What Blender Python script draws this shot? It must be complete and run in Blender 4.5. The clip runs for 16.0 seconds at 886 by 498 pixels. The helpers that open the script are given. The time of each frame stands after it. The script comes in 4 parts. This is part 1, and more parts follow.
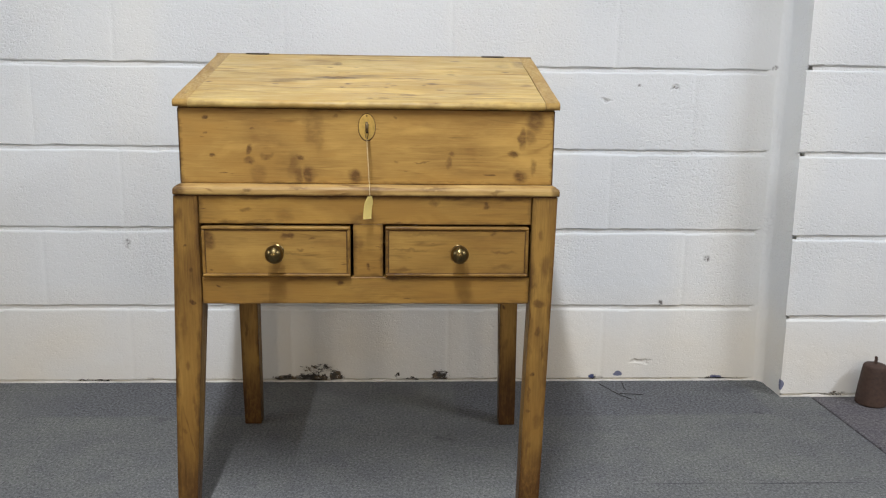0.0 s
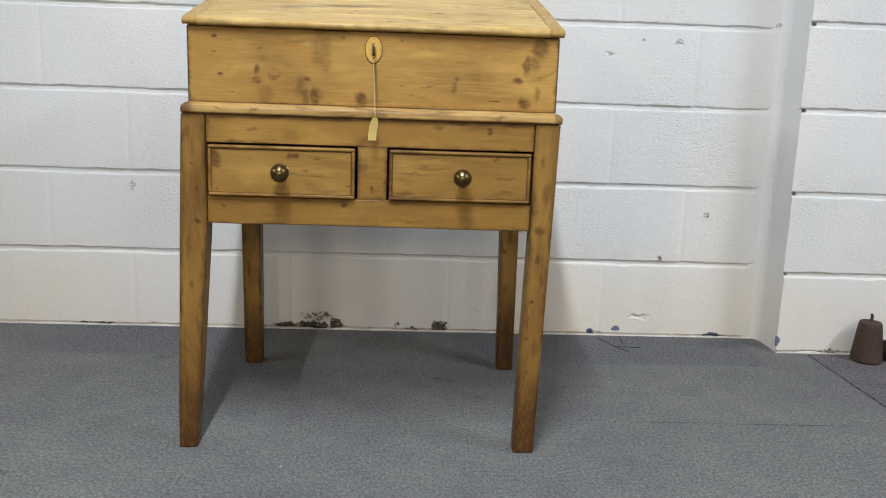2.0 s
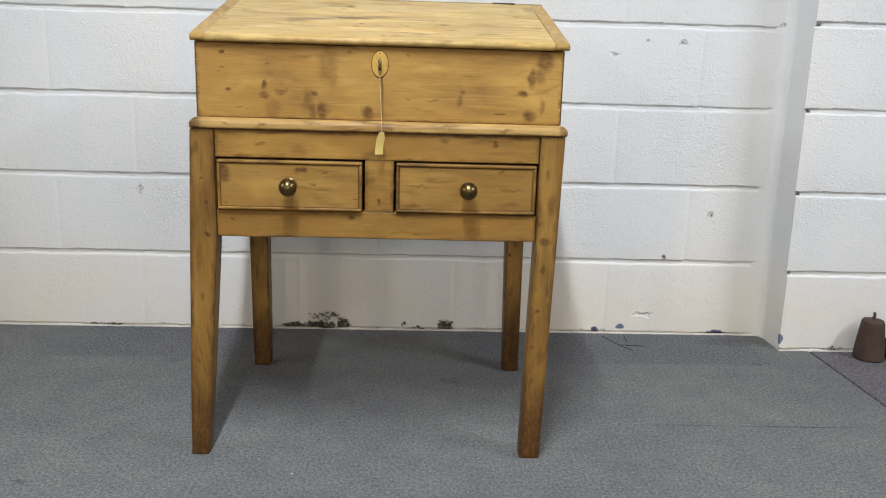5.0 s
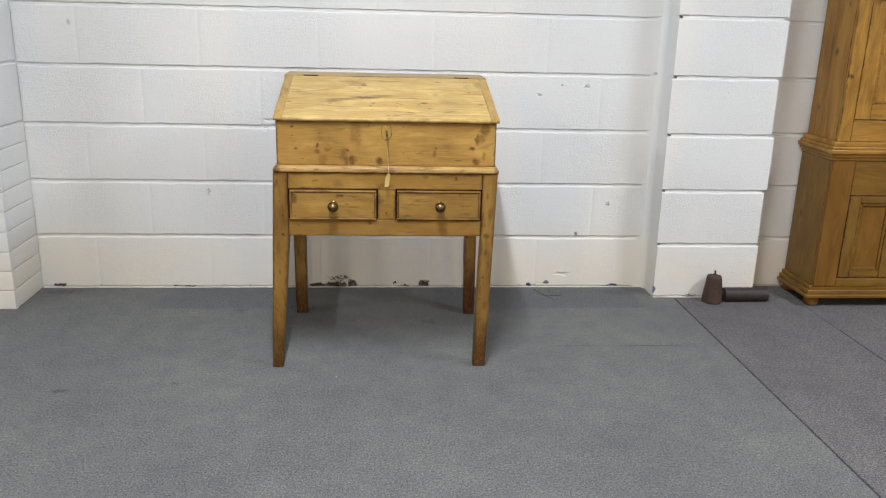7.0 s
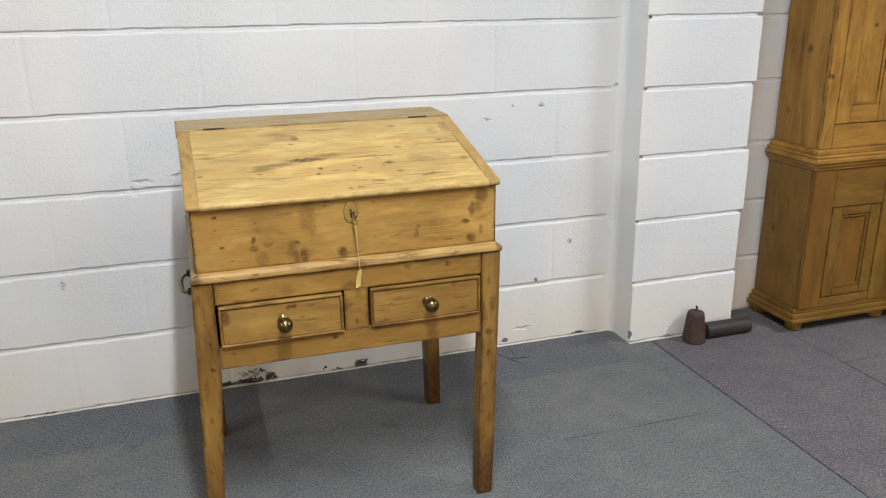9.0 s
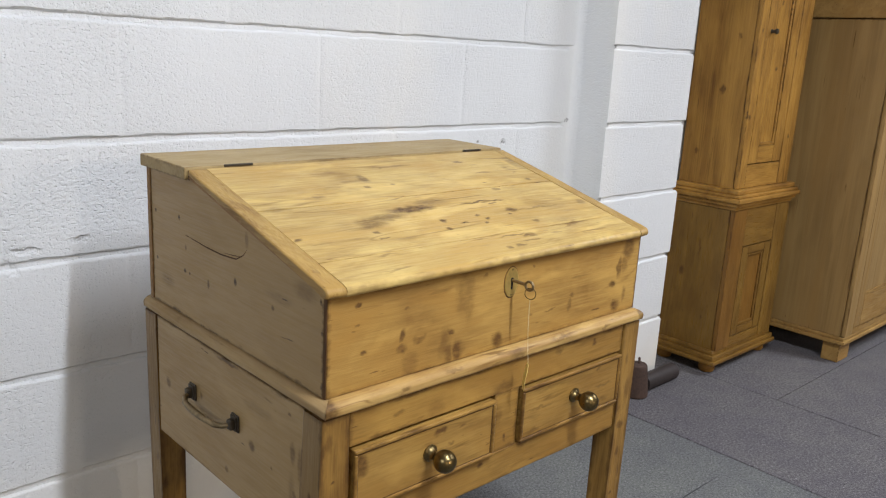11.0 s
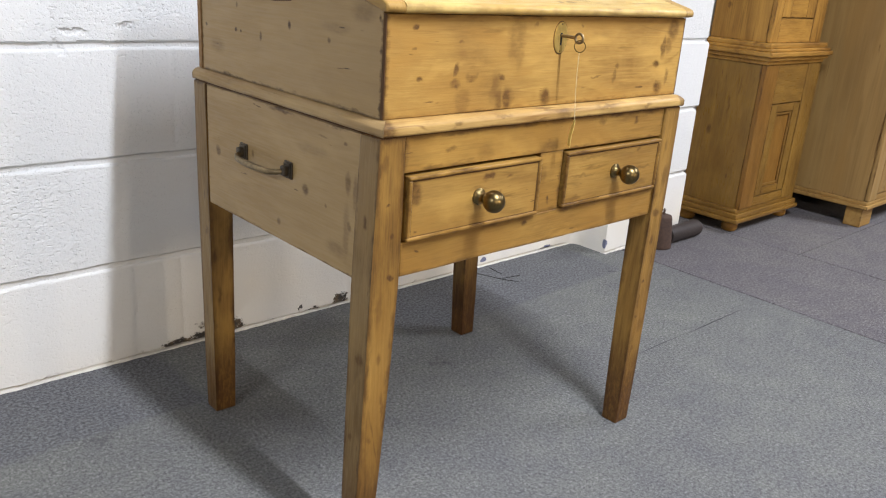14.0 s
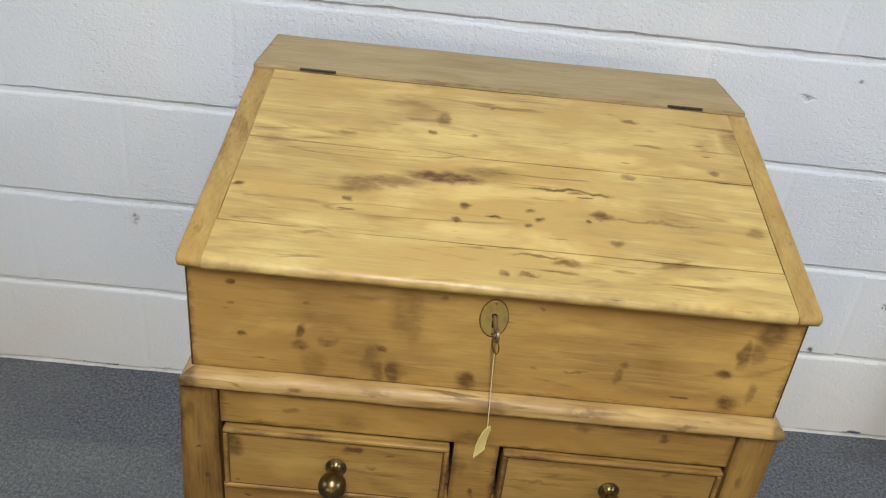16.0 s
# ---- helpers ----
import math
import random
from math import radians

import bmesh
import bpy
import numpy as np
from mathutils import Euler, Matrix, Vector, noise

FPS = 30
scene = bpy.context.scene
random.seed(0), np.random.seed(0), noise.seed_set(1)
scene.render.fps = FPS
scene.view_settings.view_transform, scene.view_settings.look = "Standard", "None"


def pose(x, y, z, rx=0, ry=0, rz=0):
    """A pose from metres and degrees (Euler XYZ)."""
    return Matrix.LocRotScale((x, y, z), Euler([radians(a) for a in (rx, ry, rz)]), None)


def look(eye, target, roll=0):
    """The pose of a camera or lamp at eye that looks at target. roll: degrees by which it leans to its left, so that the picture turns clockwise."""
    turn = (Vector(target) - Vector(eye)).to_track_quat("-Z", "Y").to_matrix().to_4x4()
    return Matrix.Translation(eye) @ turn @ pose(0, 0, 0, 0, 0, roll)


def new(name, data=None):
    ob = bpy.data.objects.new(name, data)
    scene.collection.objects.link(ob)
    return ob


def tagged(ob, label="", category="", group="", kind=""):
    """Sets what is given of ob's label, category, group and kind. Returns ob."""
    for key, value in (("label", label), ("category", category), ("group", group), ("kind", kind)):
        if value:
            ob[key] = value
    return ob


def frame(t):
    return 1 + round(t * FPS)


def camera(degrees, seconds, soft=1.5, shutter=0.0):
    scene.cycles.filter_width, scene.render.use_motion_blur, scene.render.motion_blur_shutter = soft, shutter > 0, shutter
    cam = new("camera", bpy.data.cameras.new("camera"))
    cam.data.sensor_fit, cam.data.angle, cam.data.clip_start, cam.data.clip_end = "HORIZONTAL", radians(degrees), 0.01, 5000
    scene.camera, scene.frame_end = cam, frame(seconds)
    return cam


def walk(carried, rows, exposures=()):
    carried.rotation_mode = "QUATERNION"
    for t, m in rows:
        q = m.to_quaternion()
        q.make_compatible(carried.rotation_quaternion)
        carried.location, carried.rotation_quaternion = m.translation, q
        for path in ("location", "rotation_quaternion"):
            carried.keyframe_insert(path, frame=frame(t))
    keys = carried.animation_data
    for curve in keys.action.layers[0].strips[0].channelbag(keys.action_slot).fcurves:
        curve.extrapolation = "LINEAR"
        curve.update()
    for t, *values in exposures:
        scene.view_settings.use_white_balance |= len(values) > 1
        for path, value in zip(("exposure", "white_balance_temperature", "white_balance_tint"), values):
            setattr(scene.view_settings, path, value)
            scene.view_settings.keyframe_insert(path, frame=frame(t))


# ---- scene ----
cam = camera(57.7, 16.0, soft=1.15)
PATH = [
    (0, (0.006, -0.051, 0.833), (0.096, 1.91, 0.453), 0.7),
    (0.5, (0.006, -0.088, 0.787), (0.088, 1.882, 0.451), 0.8),
    (1, (0.003, -0.089, 0.753), (0.086, 1.879, 0.405), 1.2),
    (1.5, (0.006, -0.095, 0.721), (0.091, 1.869, 0.353), 1.6),
    (2, (0.003, -0.094, 0.706), (0.093, 1.866, 0.317), 2.0),
    (2.5, (0.003, -0.088, 0.694), (0.098, 1.868, 0.289), 2.3),
    (3, (0.005, -0.08, 0.682), (0.101, 1.873, 0.265), 2.4),
    (3.5, (-0.002, -0.077, 0.68), (0.091, 1.876, 0.262), 2.4),
    (4, (-0.004, -0.072, 0.687), (0.081, 1.881, 0.266), 2.3),
    (4.5, (0.001, -0.066, 0.705), (0.078, 1.886, 0.279), 2.1),
    (4.7, (-0.001, -0.063, 0.722), (0.072, 1.889, 0.295), 1.8),
    (6.8, (-0.068, -0.995, 1.119), (0.085, 0.918, 0.556), 1.5),
    (7, (-0.091, -1.055, 1.123), (0.07, 0.858, 0.563), 1.5),
    (7.5, (-0.124, -1.091, 1.157), (0.077, 0.819, 0.599), 1.5),
    (8, (-0.111, -0.851, 1.179), (0.144, 1.053, 0.622), 1.4),
    (8.5, (-0.203, -0.573, 1.191), (0.131, 1.317, 0.628), 1.5),
    (9, (-0.399, -0.256, 1.234), (0.191, 1.552, 0.615), -0.6),
    (9.2, (-0.48, -0.119, 1.249), (0.213, 1.65, 0.624), -1.0),
    (11.3, (-0.959, 0.653, 1.071), (0.395, 2.047, 0.601), 3.4),
    (11.5, (-0.961, 0.647, 1.047), (0.39, 2.05, 0.592), 3.4),
    (12, (-0.98, 0.636, 0.998), (0.371, 2.04, 0.546), 3.3),
    (12.5, (-1.004, 0.626, 0.954), (0.342, 2.022, 0.464), 3.1),
    (13, (-1.023, 0.611, 0.916), (0.318, 1.99, 0.367), 3.2),
    (13.5, (-1.034, 0.6, 0.88), (0.296, 1.964, 0.271), 3.5),
    (14, (-1.039, 0.592, 0.864), (0.248, 1.971, 0.199), 4.0),
    (14.5, (-0.996, 0.618, 0.966), (0.235, 2.032, 0.269), 4.5),
    (15, (-0.816, 0.602, 1.109), (0.214, 2.162, 0.397), 5.9),
    (15.5, (-0.511, 0.568, 1.227), (0.049, 2.298, 0.395), 7.9),
    (15.6, (-0.447, 0.579, 1.227), (0.016, 2.326, 0.371), 7.6),
    (16, (-0.146, 0.68, 1.257), (-0.106, 2.426, 0.283), 6.2),
]
EXPOSURES = [(0.0, -0.07, 6550, 13), (2.0, 0.02, 6550, 12), (4.7, 0.09, 6550, 12.5), (7.0, 0.06, 6700, 13), (8.0, 0.0, 6750, 13), (9.0, 0.02, 6700, 13.5), (11.5, 0.0, 6500, 14.5), (13.0, 0.24, 6550, 15), (14.0, 0.52, 6550, 15), (14.5, 0.44, 6550, 15), (15.0, 0.20, 6450, 13), (15.5, -0.10, 6400, 13), (16.0, -0.16, 6400, 12)]
walk(cam, [(t, look(eye, target, roll)) for t, eye, target, roll in PATH], EXPOSURES)

# ---- light: ceiling tubes, a dim world behind closed walls ----
world = bpy.data.worlds.new("world")
scene.world = world
world.use_nodes = True
world.node_tree.nodes["Background"].inputs["Color"].default_value = (0.8, 0.85, 1.0, 1)
world.node_tree.nodes["Background"].inputs["Strength"].default_value = 0.03


def tube_light(x, y, z, turn, watts, colour):
    lamp = bpy.data.lights.new("tube_light", "AREA")
    lamp.shape, lamp.size, lamp.size_y = "RECTANGLE", 0.06, 1.5
    lamp.energy, lamp.color = watts, colour
    ob = new("tube_light", lamp)
    ob.matrix_world = pose(x, y, z, 0, 0, turn)
    return ob


def far_lamp(x, y, z, watts, colour):
    """A tube so far down the hall that it counts as a small round lamp."""
    lamp = bpy.data.lights.new("far_lamp", "POINT")
    lamp.shadow_soft_size = 0.07
    lamp.energy, lamp.color = watts, colour
    ob = new("far_lamp", lamp)
    ob.matrix_world = pose(x, y, z)
    return ob


COOL, WARM = (0.91, 0.98, 1.06), (1.0, 0.85, 0.64)
for x, y, turn, watts in ((-0.20, 0.05, 0, 83), (-4.20, 0.10, 0, 76), (2.90, 0.05, 0, 90)):
    tube_light(x, y, 2.62, turn, watts, COOL)
for x, y, watts in ((-4.40, -6.0, 140), (-4.20, -7.8, 92), (-0.20, -5.4, 62), (-0.20, -7.6, 120), (1.90, -6.5, 128), (3.80, -6.4, 64)):
    far_lamp(x, y, 2.50, watts, WARM)

# ---- materials ----


class Nodes:
    """Short hand for building a node tree."""

    def __init__(self, name):
        self.mat = bpy.data.materials.new(name)
        self.mat.use_nodes = True
        self.tree = self.mat.node_tree
        self.bsdf = self.tree.nodes["Principled BSDF"]

    def put(self, socket, value):
        if isinstance(value, bpy.types.NodeSocket):
            self.tree.links.new(value, socket)
        elif value is not None:
            socket.default_value = value

    def math(self, op, a, b=None, c=None):
        n = self.tree.nodes.new("ShaderNodeMath")
        n.operation = op
        for k, v in enumerate((a, b, c)):
            self.put(n.inputs[k], v)
        return n.outputs[0]

    def vec(self, op, a, b=None, c=None):
        n = self.tree.nodes.new("ShaderNodeVectorMath")
        n.operation = op
        for k, v in enumerate((a, b, c)):
            self.put(n.inputs[k], v)
        return n.outputs["Value"] if op in ("LENGTH", "DOT_PRODUCT", "DISTANCE") else n.outputs[0]

    def noise(self, coord, scale, detail=4.0, rough=0.55, distort=0.0):
        n = self.tree.nodes.new("ShaderNodeTexNoise")
        self.put(n.inputs["Vector"], coord)
        n.inputs["Scale"].default_value = scale
        n.inputs["Detail"].default_value = detail
        n.inputs["Roughness"].default_value = rough
        n.inputs["Distortion"].default_value = distort
        return n.outputs["Fac"]

    def cells(self, coord, scale):
        n = self.tree.nodes.new("ShaderNodeTexVoronoi")
        self.put(n.inputs["Vector"], coord)
        n.inputs["Scale"].default_value = scale
        return n.outputs["Distance"], n.outputs["Color"]

    def fit(self, v, a, b, c=0.0, d=1.0, smooth=False):
        n = self.tree.nodes.new("ShaderNodeMapRange")
        n.interpolation_type = "SMOOTHSTEP" if smooth else "LINEAR"
        self.put(n.inputs[0], v)
        for k, x in enumerate((a, b, c, d)):
            n.inputs[1 + k].default_value = x
        return n.outputs[0]

    def mix(self, fac, a, b, kind="MIX"):
        n = self.tree.nodes.new("ShaderNodeMix")
        n.data_type, n.blend_type = "RGBA", kind
        self.put(n.inputs[0], fac)
        for k, v in ((6, a), (7, b)):
            self.put(n.inputs[k], (*v, 1) if isinstance(v, tuple) and len(v) == 3 else v)
        return n.outputs[2]

    def place(self):
        return self.tree.nodes.new("ShaderNodeNewGeometry").outputs["Position"]

    def own(self):
        return self.tree.nodes.new("ShaderNodeTexCoord").outputs["Object"]

    def chance(self):
        return self.tree.nodes.new("ShaderNodeObjectInfo").outputs["Random"]

    def bump(self, height, strength, distance, under=None):
        n = self.tree.nodes.new("ShaderNodeBump")
        n.inputs["Strength"].default_value = strength
        n.inputs["Distance"].default_value = distance
        self.put(n.inputs["Height"], height)
        self.put(n.inputs["Normal"], under)
        return n.outputs[0]

    def stored(self, name):
        n = self.tree.nodes.new("ShaderNodeAttribute")
        n.attribute_name = name
        return n.outputs["Vector"]

    def spots(self, coord, spots, a, b, warp=0.016):
        """The strongest of a list of soft-edged spots (a, b, radius a, radius b, strength) in the plane of axes a and b."""
        wob = self.tree.nodes.new("ShaderNodeTexNoise")
        wob.inputs["Scale"].default_value = 48.0
        wob.inputs["Detail"].default_value = 3.5
        self.put(wob.inputs["Vector"], coord)
        p = self.vec("MULTIPLY_ADD", wob.outputs["Color"], (warp,) * 3, self.vec("ADD", coord, (-warp / 2,) * 3))
        total = None
        for u, v, ru, rv, s in spots:
            scale, shift = [0.0] * 3, [0.0] * 3
            scale[a], scale[b] = 1 / ru, 1 / rv
            shift[a], shift[b] = -u / ru, -v / rv
            far = self.vec("LENGTH", self.vec("MULTIPLY_ADD", p, tuple(scale), tuple(shift)))
            one = self.fit(far, 0.36, 1.22, min(1.0, s * 1.3), 0.0, smooth=True)
            total = one if total is None else self.math("MAXIMUM", total, one)
        return total

    def done(self, colour, rough=0.5, normal=None, metal=0.0, spec=0.5):
        self.put(self.bsdf.inputs["Base Color"], (*colour, 1) if isinstance(colour, tuple) and len(colour) == 3 else colour)
        self.put(self.bsdf.inputs["Roughness"], rough)
        self.put(self.bsdf.inputs["Normal"], normal)
        self.bsdf.inputs["Metallic"].default_value = metal
        self.bsdf.inputs["Specular IOR Level"].default_value = spec
        return self.mat


def pine(name, grain, light=(0.484, 0.290, 0.075), dark=(0.172, 0.079, 0.017), spots=(), plane=(0, 2), gloss=0.42, seed=0.0, vivid=1.0, streaky=0.6, soot=(0.092, 0.041, 0.010), grime=0.9, warp=0.021, grainy=0.6, patchy=0.0, band=0.0042, stretch=1.0):
    """Old waxed pine: long grain along one axis, blotches, knots and stains."""
    n = Nodes(name)
    p = n.own()
    shift = n.vec("ADD", p, n.vec("MULTIPLY", n.vec("ADD", (seed, seed * 1.7, seed * 0.6), (0, 0, 0)), (1, 1, 1)))
    if not spots:
        c = n.tree.nodes.new("ShaderNodeCombineXYZ")
        for k in range(3):
            n.put(c.inputs[k], n.math("MULTIPLY", n.chance(), 3.0 + 2 * k))
        shift = n.vec("ADD", shift, c.outputs[0])
    along = "xyz".index(grain)

    def drawn(cross, ratio):
        k = [cross] * 3
        k[along] = cross / (ratio * stretch)
        return n.vec("MULTIPLY", shift, tuple(k))

    blot = n.noise(drawn(15.0, 2.6), 1.0, 4.0, 0.58, 0.6)
    wide = n.noise(drawn(5.0, 1.6), 1.0, 3.0, 0.5, 0.3)
    streak = n.noise(drawn(52.0, 10.0), 1.0, 6.0, 0.66, 0.9)
    fine = n.fit(n.noise(drawn(330.0, 22.0), 1.0, 3.0, 0.65), 0.30, 0.70)
    figure = n.math("FRACT", n.math("MULTIPLY", n.noise(drawn(11.0, 8.0), 1.0, 1.5, 0.45, 0.4), 8.0))
    rings = n.math("MULTIPLY", n.fit(figure, 0.0, 0.92, 0.0, 1.0, smooth=True), n.fit(figure, 0.92, 1.0, 1.0, 0.0))
    rings = n.math("MULTIPLY", rings, n.fit(n.noise(shift, 6.0, 2.0), 0.42, 0.58))
    tone = n.math("ADD", n.math("MULTIPLY", blot, 0.46), n.math("MULTIPLY", streak, 0.30))
    tone = n.math("ADD", tone, n.math("MULTIPLY", fine, 0.15 * grainy))
    tone = n.math("ADD", tone, n.math("MULTIPLY", wide, 0.36))
    tone = n.math("ADD", tone, n.math("MULTIPLY", rings, 0.085))
    tone = n.fit(tone, 0.64 - 0.22 / vivid, 0.64 + 0.28 / vivid, 0.0, 1.0)
    colour = n.mix(tone, light, dark)
    if patchy:  # broad rubbed and stained patches, drawn out along the grain
        patch = n.fit(n.noise(drawn(13.0, 2.6), 1.0, 5.0, 0.62, 0.5), 0.44, 0.62, 0.0, patchy)
        colour = n.mix(patch, colour, tuple(0.62 * l + 0.38 * d for l, d in zip((light[0], 0.92 * light[1], 0.80 * light[2]), dark)), "MIX")
        pale = n.fit(n.noise(drawn(19.0, 3.4), 1.0, 4.0, 0.6, 0.4), 0.53, 0.66, 0.0, 0.55 * patchy)
        colour = n.mix(pale, colour, tuple(min(0.85, 1.18 * l) for l in light))
    hair = n.math("MULTIPLY", n.fit(n.noise(drawn(420.0, 40.0), 1.0, 2.0, 0.6), 0.60, 0.68, 0.0, 0.42 * grainy), n.fit(n.noise(drawn(30.0, 2.0), 1.0, 2.0), 0.42, 0.60))
    colour = n.mix(hair, colour, tuple(0.85 * d for d in dark))
    greyed = n.fit(n.noise(shift, 3.1, 3.0), 0.45, 0.7, 0.0, 0.12)
    colour = n.mix(greyed, colour, tuple(0.55 * (p_ + q_) * k for p_, q_, k in zip(light, dark, (0.90, 0.97, 1.15))))
    dash = n.fit(n.noise(drawn(85.0, 11.0), 1.0, 3.0, 0.55, 0.4), 0.62, 0.67, 0.0, 0.58 * streaky)
    dash = n.math("MULTIPLY", dash, n.fit(n.noise(drawn(16.0, 2.0), 1.0, 2.0), 0.46, 0.60))
    colour = n.mix(dash, colour, tuple(0.72 * c for c in dark))
    vein = n.noise(drawn(20.0, 9.0), 1.0, 2.5, 0.5, 0.5)
    vein = n.math("ABSOLUTE", n.math("SUBTRACT", n.math("FRACT", n.math("MULTIPLY", vein, 5.0)), 0.5))
    vein = n.math("MULTIPLY", n.fit(vein, 0.0, 0.07, 1.0, 0.0), n.fit(n.noise(drawn(24.0, 4.0), 1.0, 2.0), 0.50, 0.62, 0.0, 0.55 * streaky))
    colour = n.mix(vein, colour, tuple(0.8 * c for c in dark))
    nick = n.fit(n.noise(drawn(150.0, 7.0), 1.0, 2.0, 0.5), 0.70, 0.75, 0.0, 0.85)
    keep = n.fit(n.noise(shift, 15.0, 2.0), 0.48, 0.56, 0.0, 1.0)
    nick = n.math("MULTIPLY", nick, keep)
    colour = n.mix(nick, colour, soot)
    if spots:
        marks = n.spots(p, spots, *plane, warp)
        marks = n.math("MULTIPLY", marks, n.fit(n.noise(drawn(190.0, 2.5), 1.0, 4.0, 0.6), 0.34, 0.58, 0.62, 1.0))
        colour = n.mix(marks, colour, soot)
    if grime:  # dirt and wax gathered unevenly along the rubbed arrises
        lo, hi = n.stored("low_corner"), n.stored("high_corner")
        gap = n.vec("MINIMUM", n.vec("SUBTRACT", p, lo), n.vec("SUBTRACT", hi, p))
        sides = n.tree.nodes.new("ShaderNodeSeparateXYZ")
        n.put(sides.inputs[0], gap)
        u, v, w = sides.outputs
        near = n.math("MAXIMUM", n.math("MINIMUM", u, v), n.math("MINIMUM", n.math("MAXIMUM", u, v), w))
        ragged = n.noise(drawn(95.0, 3.0), 1.0, 4.0, 0.65)
        worn = n.fit(n.math("SUBTRACT", near, n.math("MULTIPLY", n.math("SUBTRACT", ragged, 0.5), 0.020)), -0.0005, band, 1.0, 0.0)
        worn = n.math("MULTIPLY", worn, n.fit(n.noise(shift, 9.0, 2.0), 0.34, 0.60, 0.20, 1.0))
        colour = n.mix(n.math("MULTIPLY", worn, grime), colour, tuple(0.8 * c for c in soot))
    height = n.math("ADD", n.math("MULTIPLY", fine, 0.7), n.math("MULTIPLY", streak, 0.6))
    height = n.math("SUBTRACT", height, n.math("MULTIPLY", nick, 1.2))
    rough = n.fit(n.math("ADD", blot, fine), 0.7, 1.3, gloss - 0.07, gloss + 0.16)
    return n.done(colour, rough, n.bump(height, 0.18, 0.0012), spec=0.30)


FRONT_A = [
    (-0.284, 0.788, 0.006, 0.0046, 0.8), (-0.202, 0.768, 0.006, 0.003, 0.5), (-0.211, 0.731, 0.006, 0.010, 0.75), (-0.210, 0.710, 0.011, 0.009, 0.75),
    (-0.178, 0.719, 0.012, 0.006, 0.6), (-0.121, 0.718, 0.009, 0.0055, 0.95), (-0.277, 0.719, 0.006, 0.004, 0.75), (-0.289, 0.760, 0.005, 0.003, 0.5),
    (-0.125, 0.682, 0.010, 0.022, 0.6), (-0.105, 0.685, 0.013, 0.020, 0.75), (-0.096, 0.770, 0.020, 0.040, 0.42), (-0.088, 0.745, 0.014, 0.024, 0.30), (-0.022, 0.683, 0.014, 0.018, 0.75),
    (-0.057, 0.790, 0.006, 0.005, 0.5), (-0.195, 0.687, 0.014, 0.024, 0.35), (-0.130, 0.700, 0.012, 0.030, 0.40),
]
FRONT_B = [
    (0.266, 0.725, 0.011, 0.007, 0.9), (0.280, 0.756, 0.008, 0.022, 0.65), (0.304, 0.782, 0.017, 0.022, 0.60), (0.294, 0.760, 0.013, 0.018, 0.50), (0.278, 0.684, 0.016, 0.012, 0.8),
    (0.148, 0.709, 0.006, 0.014, 0.5), (0.155, 0.727, 0.008, 0.006, 0.55), (0.099, 0.711, 0.015, 0.002, 0.6), (0.054, 0.710, 0.007, 0.003, 0.45),
    (0.301, 0.702, 0.005, 0.015, 0.45), (0.049, 0.788, 0.006, 0.004, 0.45),
]
RAILS = [
    (-0.219, 0.621, 0.012, 0.003, 0.5), (-0.148, 0.608, 0.018, 0.021, 0.25), (-0.271, 0.481, 0.006, 0.003, 0.75), (-0.051, 0.489, 0.008, 0.0045, 0.75),
    (0.002, 0.519, 0.0045, 0.008, 0.75), (-0.007, 0.608, 0.030, 0.012, 0.45), (0.216, 0.632, 0.007, 0.0055, 0.75), (0.120, 0.639, 0.009, 0.007, 0.45),
    (0.179, 0.462, 0.014, 0.020, 0.2), (0.060, 0.600, 0.030, 0.0025, 0.5), (-0.015, 0.560, 0.010, 0.016, 0.3),
]
LEGS = [
    (-0.336, 0.617, 0.008, 0.016, 0.35), (-0.319, 0.511, 0.005, 0.007, 0.65), (-0.327, 0.557, 0.004, 0.003, 0.65), (-0.319, 0.452, 0.0045, 0.0045, 0.75),
    (0.319, 0.579, 0.005, 0.016, 0.35), (-0.334, 0.330, 0.006, 0.012, 0.4), (-0.345, 0.200, 0.005, 0.008, 0.45), (0.312, 0.310, 0.005, 0.006, 0.7),
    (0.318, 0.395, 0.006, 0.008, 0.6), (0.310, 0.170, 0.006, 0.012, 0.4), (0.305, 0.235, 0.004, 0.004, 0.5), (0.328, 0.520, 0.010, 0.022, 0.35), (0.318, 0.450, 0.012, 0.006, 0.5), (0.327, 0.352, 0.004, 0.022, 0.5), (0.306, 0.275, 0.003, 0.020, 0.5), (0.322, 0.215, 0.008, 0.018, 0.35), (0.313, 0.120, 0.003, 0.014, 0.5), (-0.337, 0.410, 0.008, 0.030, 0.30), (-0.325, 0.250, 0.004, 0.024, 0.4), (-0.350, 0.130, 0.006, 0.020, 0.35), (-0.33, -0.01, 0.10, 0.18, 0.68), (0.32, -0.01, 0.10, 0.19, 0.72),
]
DRAWER_A = [
    (-0.286, 0.570, 0.014, 0.019, 0.9), (-0.143, 0.577, 0.014, 0.006, 0.85), (-0.122, 0.552, 0.010, 0.003, 0.5), (-0.103, 0.572, 0.007, 0.003, 0.6), (-0.284, 0.513, 0.0045, 0.003, 0.55),
    (-0.165, 0.561, 0.021, 0.005, 0.3), (-0.136, 0.544, 0.026, 0.0025, 0.3),
]
DRAWER_B = [
    (0.232, 0.581, 0.007, 0.0045, 0.55), (0.250, 0.547, 0.026, 0.003, 0.45), (0.079, 0.550, 0.036, 0.0025, 0.35), (0.109, 0.580, 0.040, 0.0025, 0.3),
    (0.246, 0.519, 0.021, 0.006, 0.35), (0.065, 0.514, 0.016, 0.005, 0.35),
]
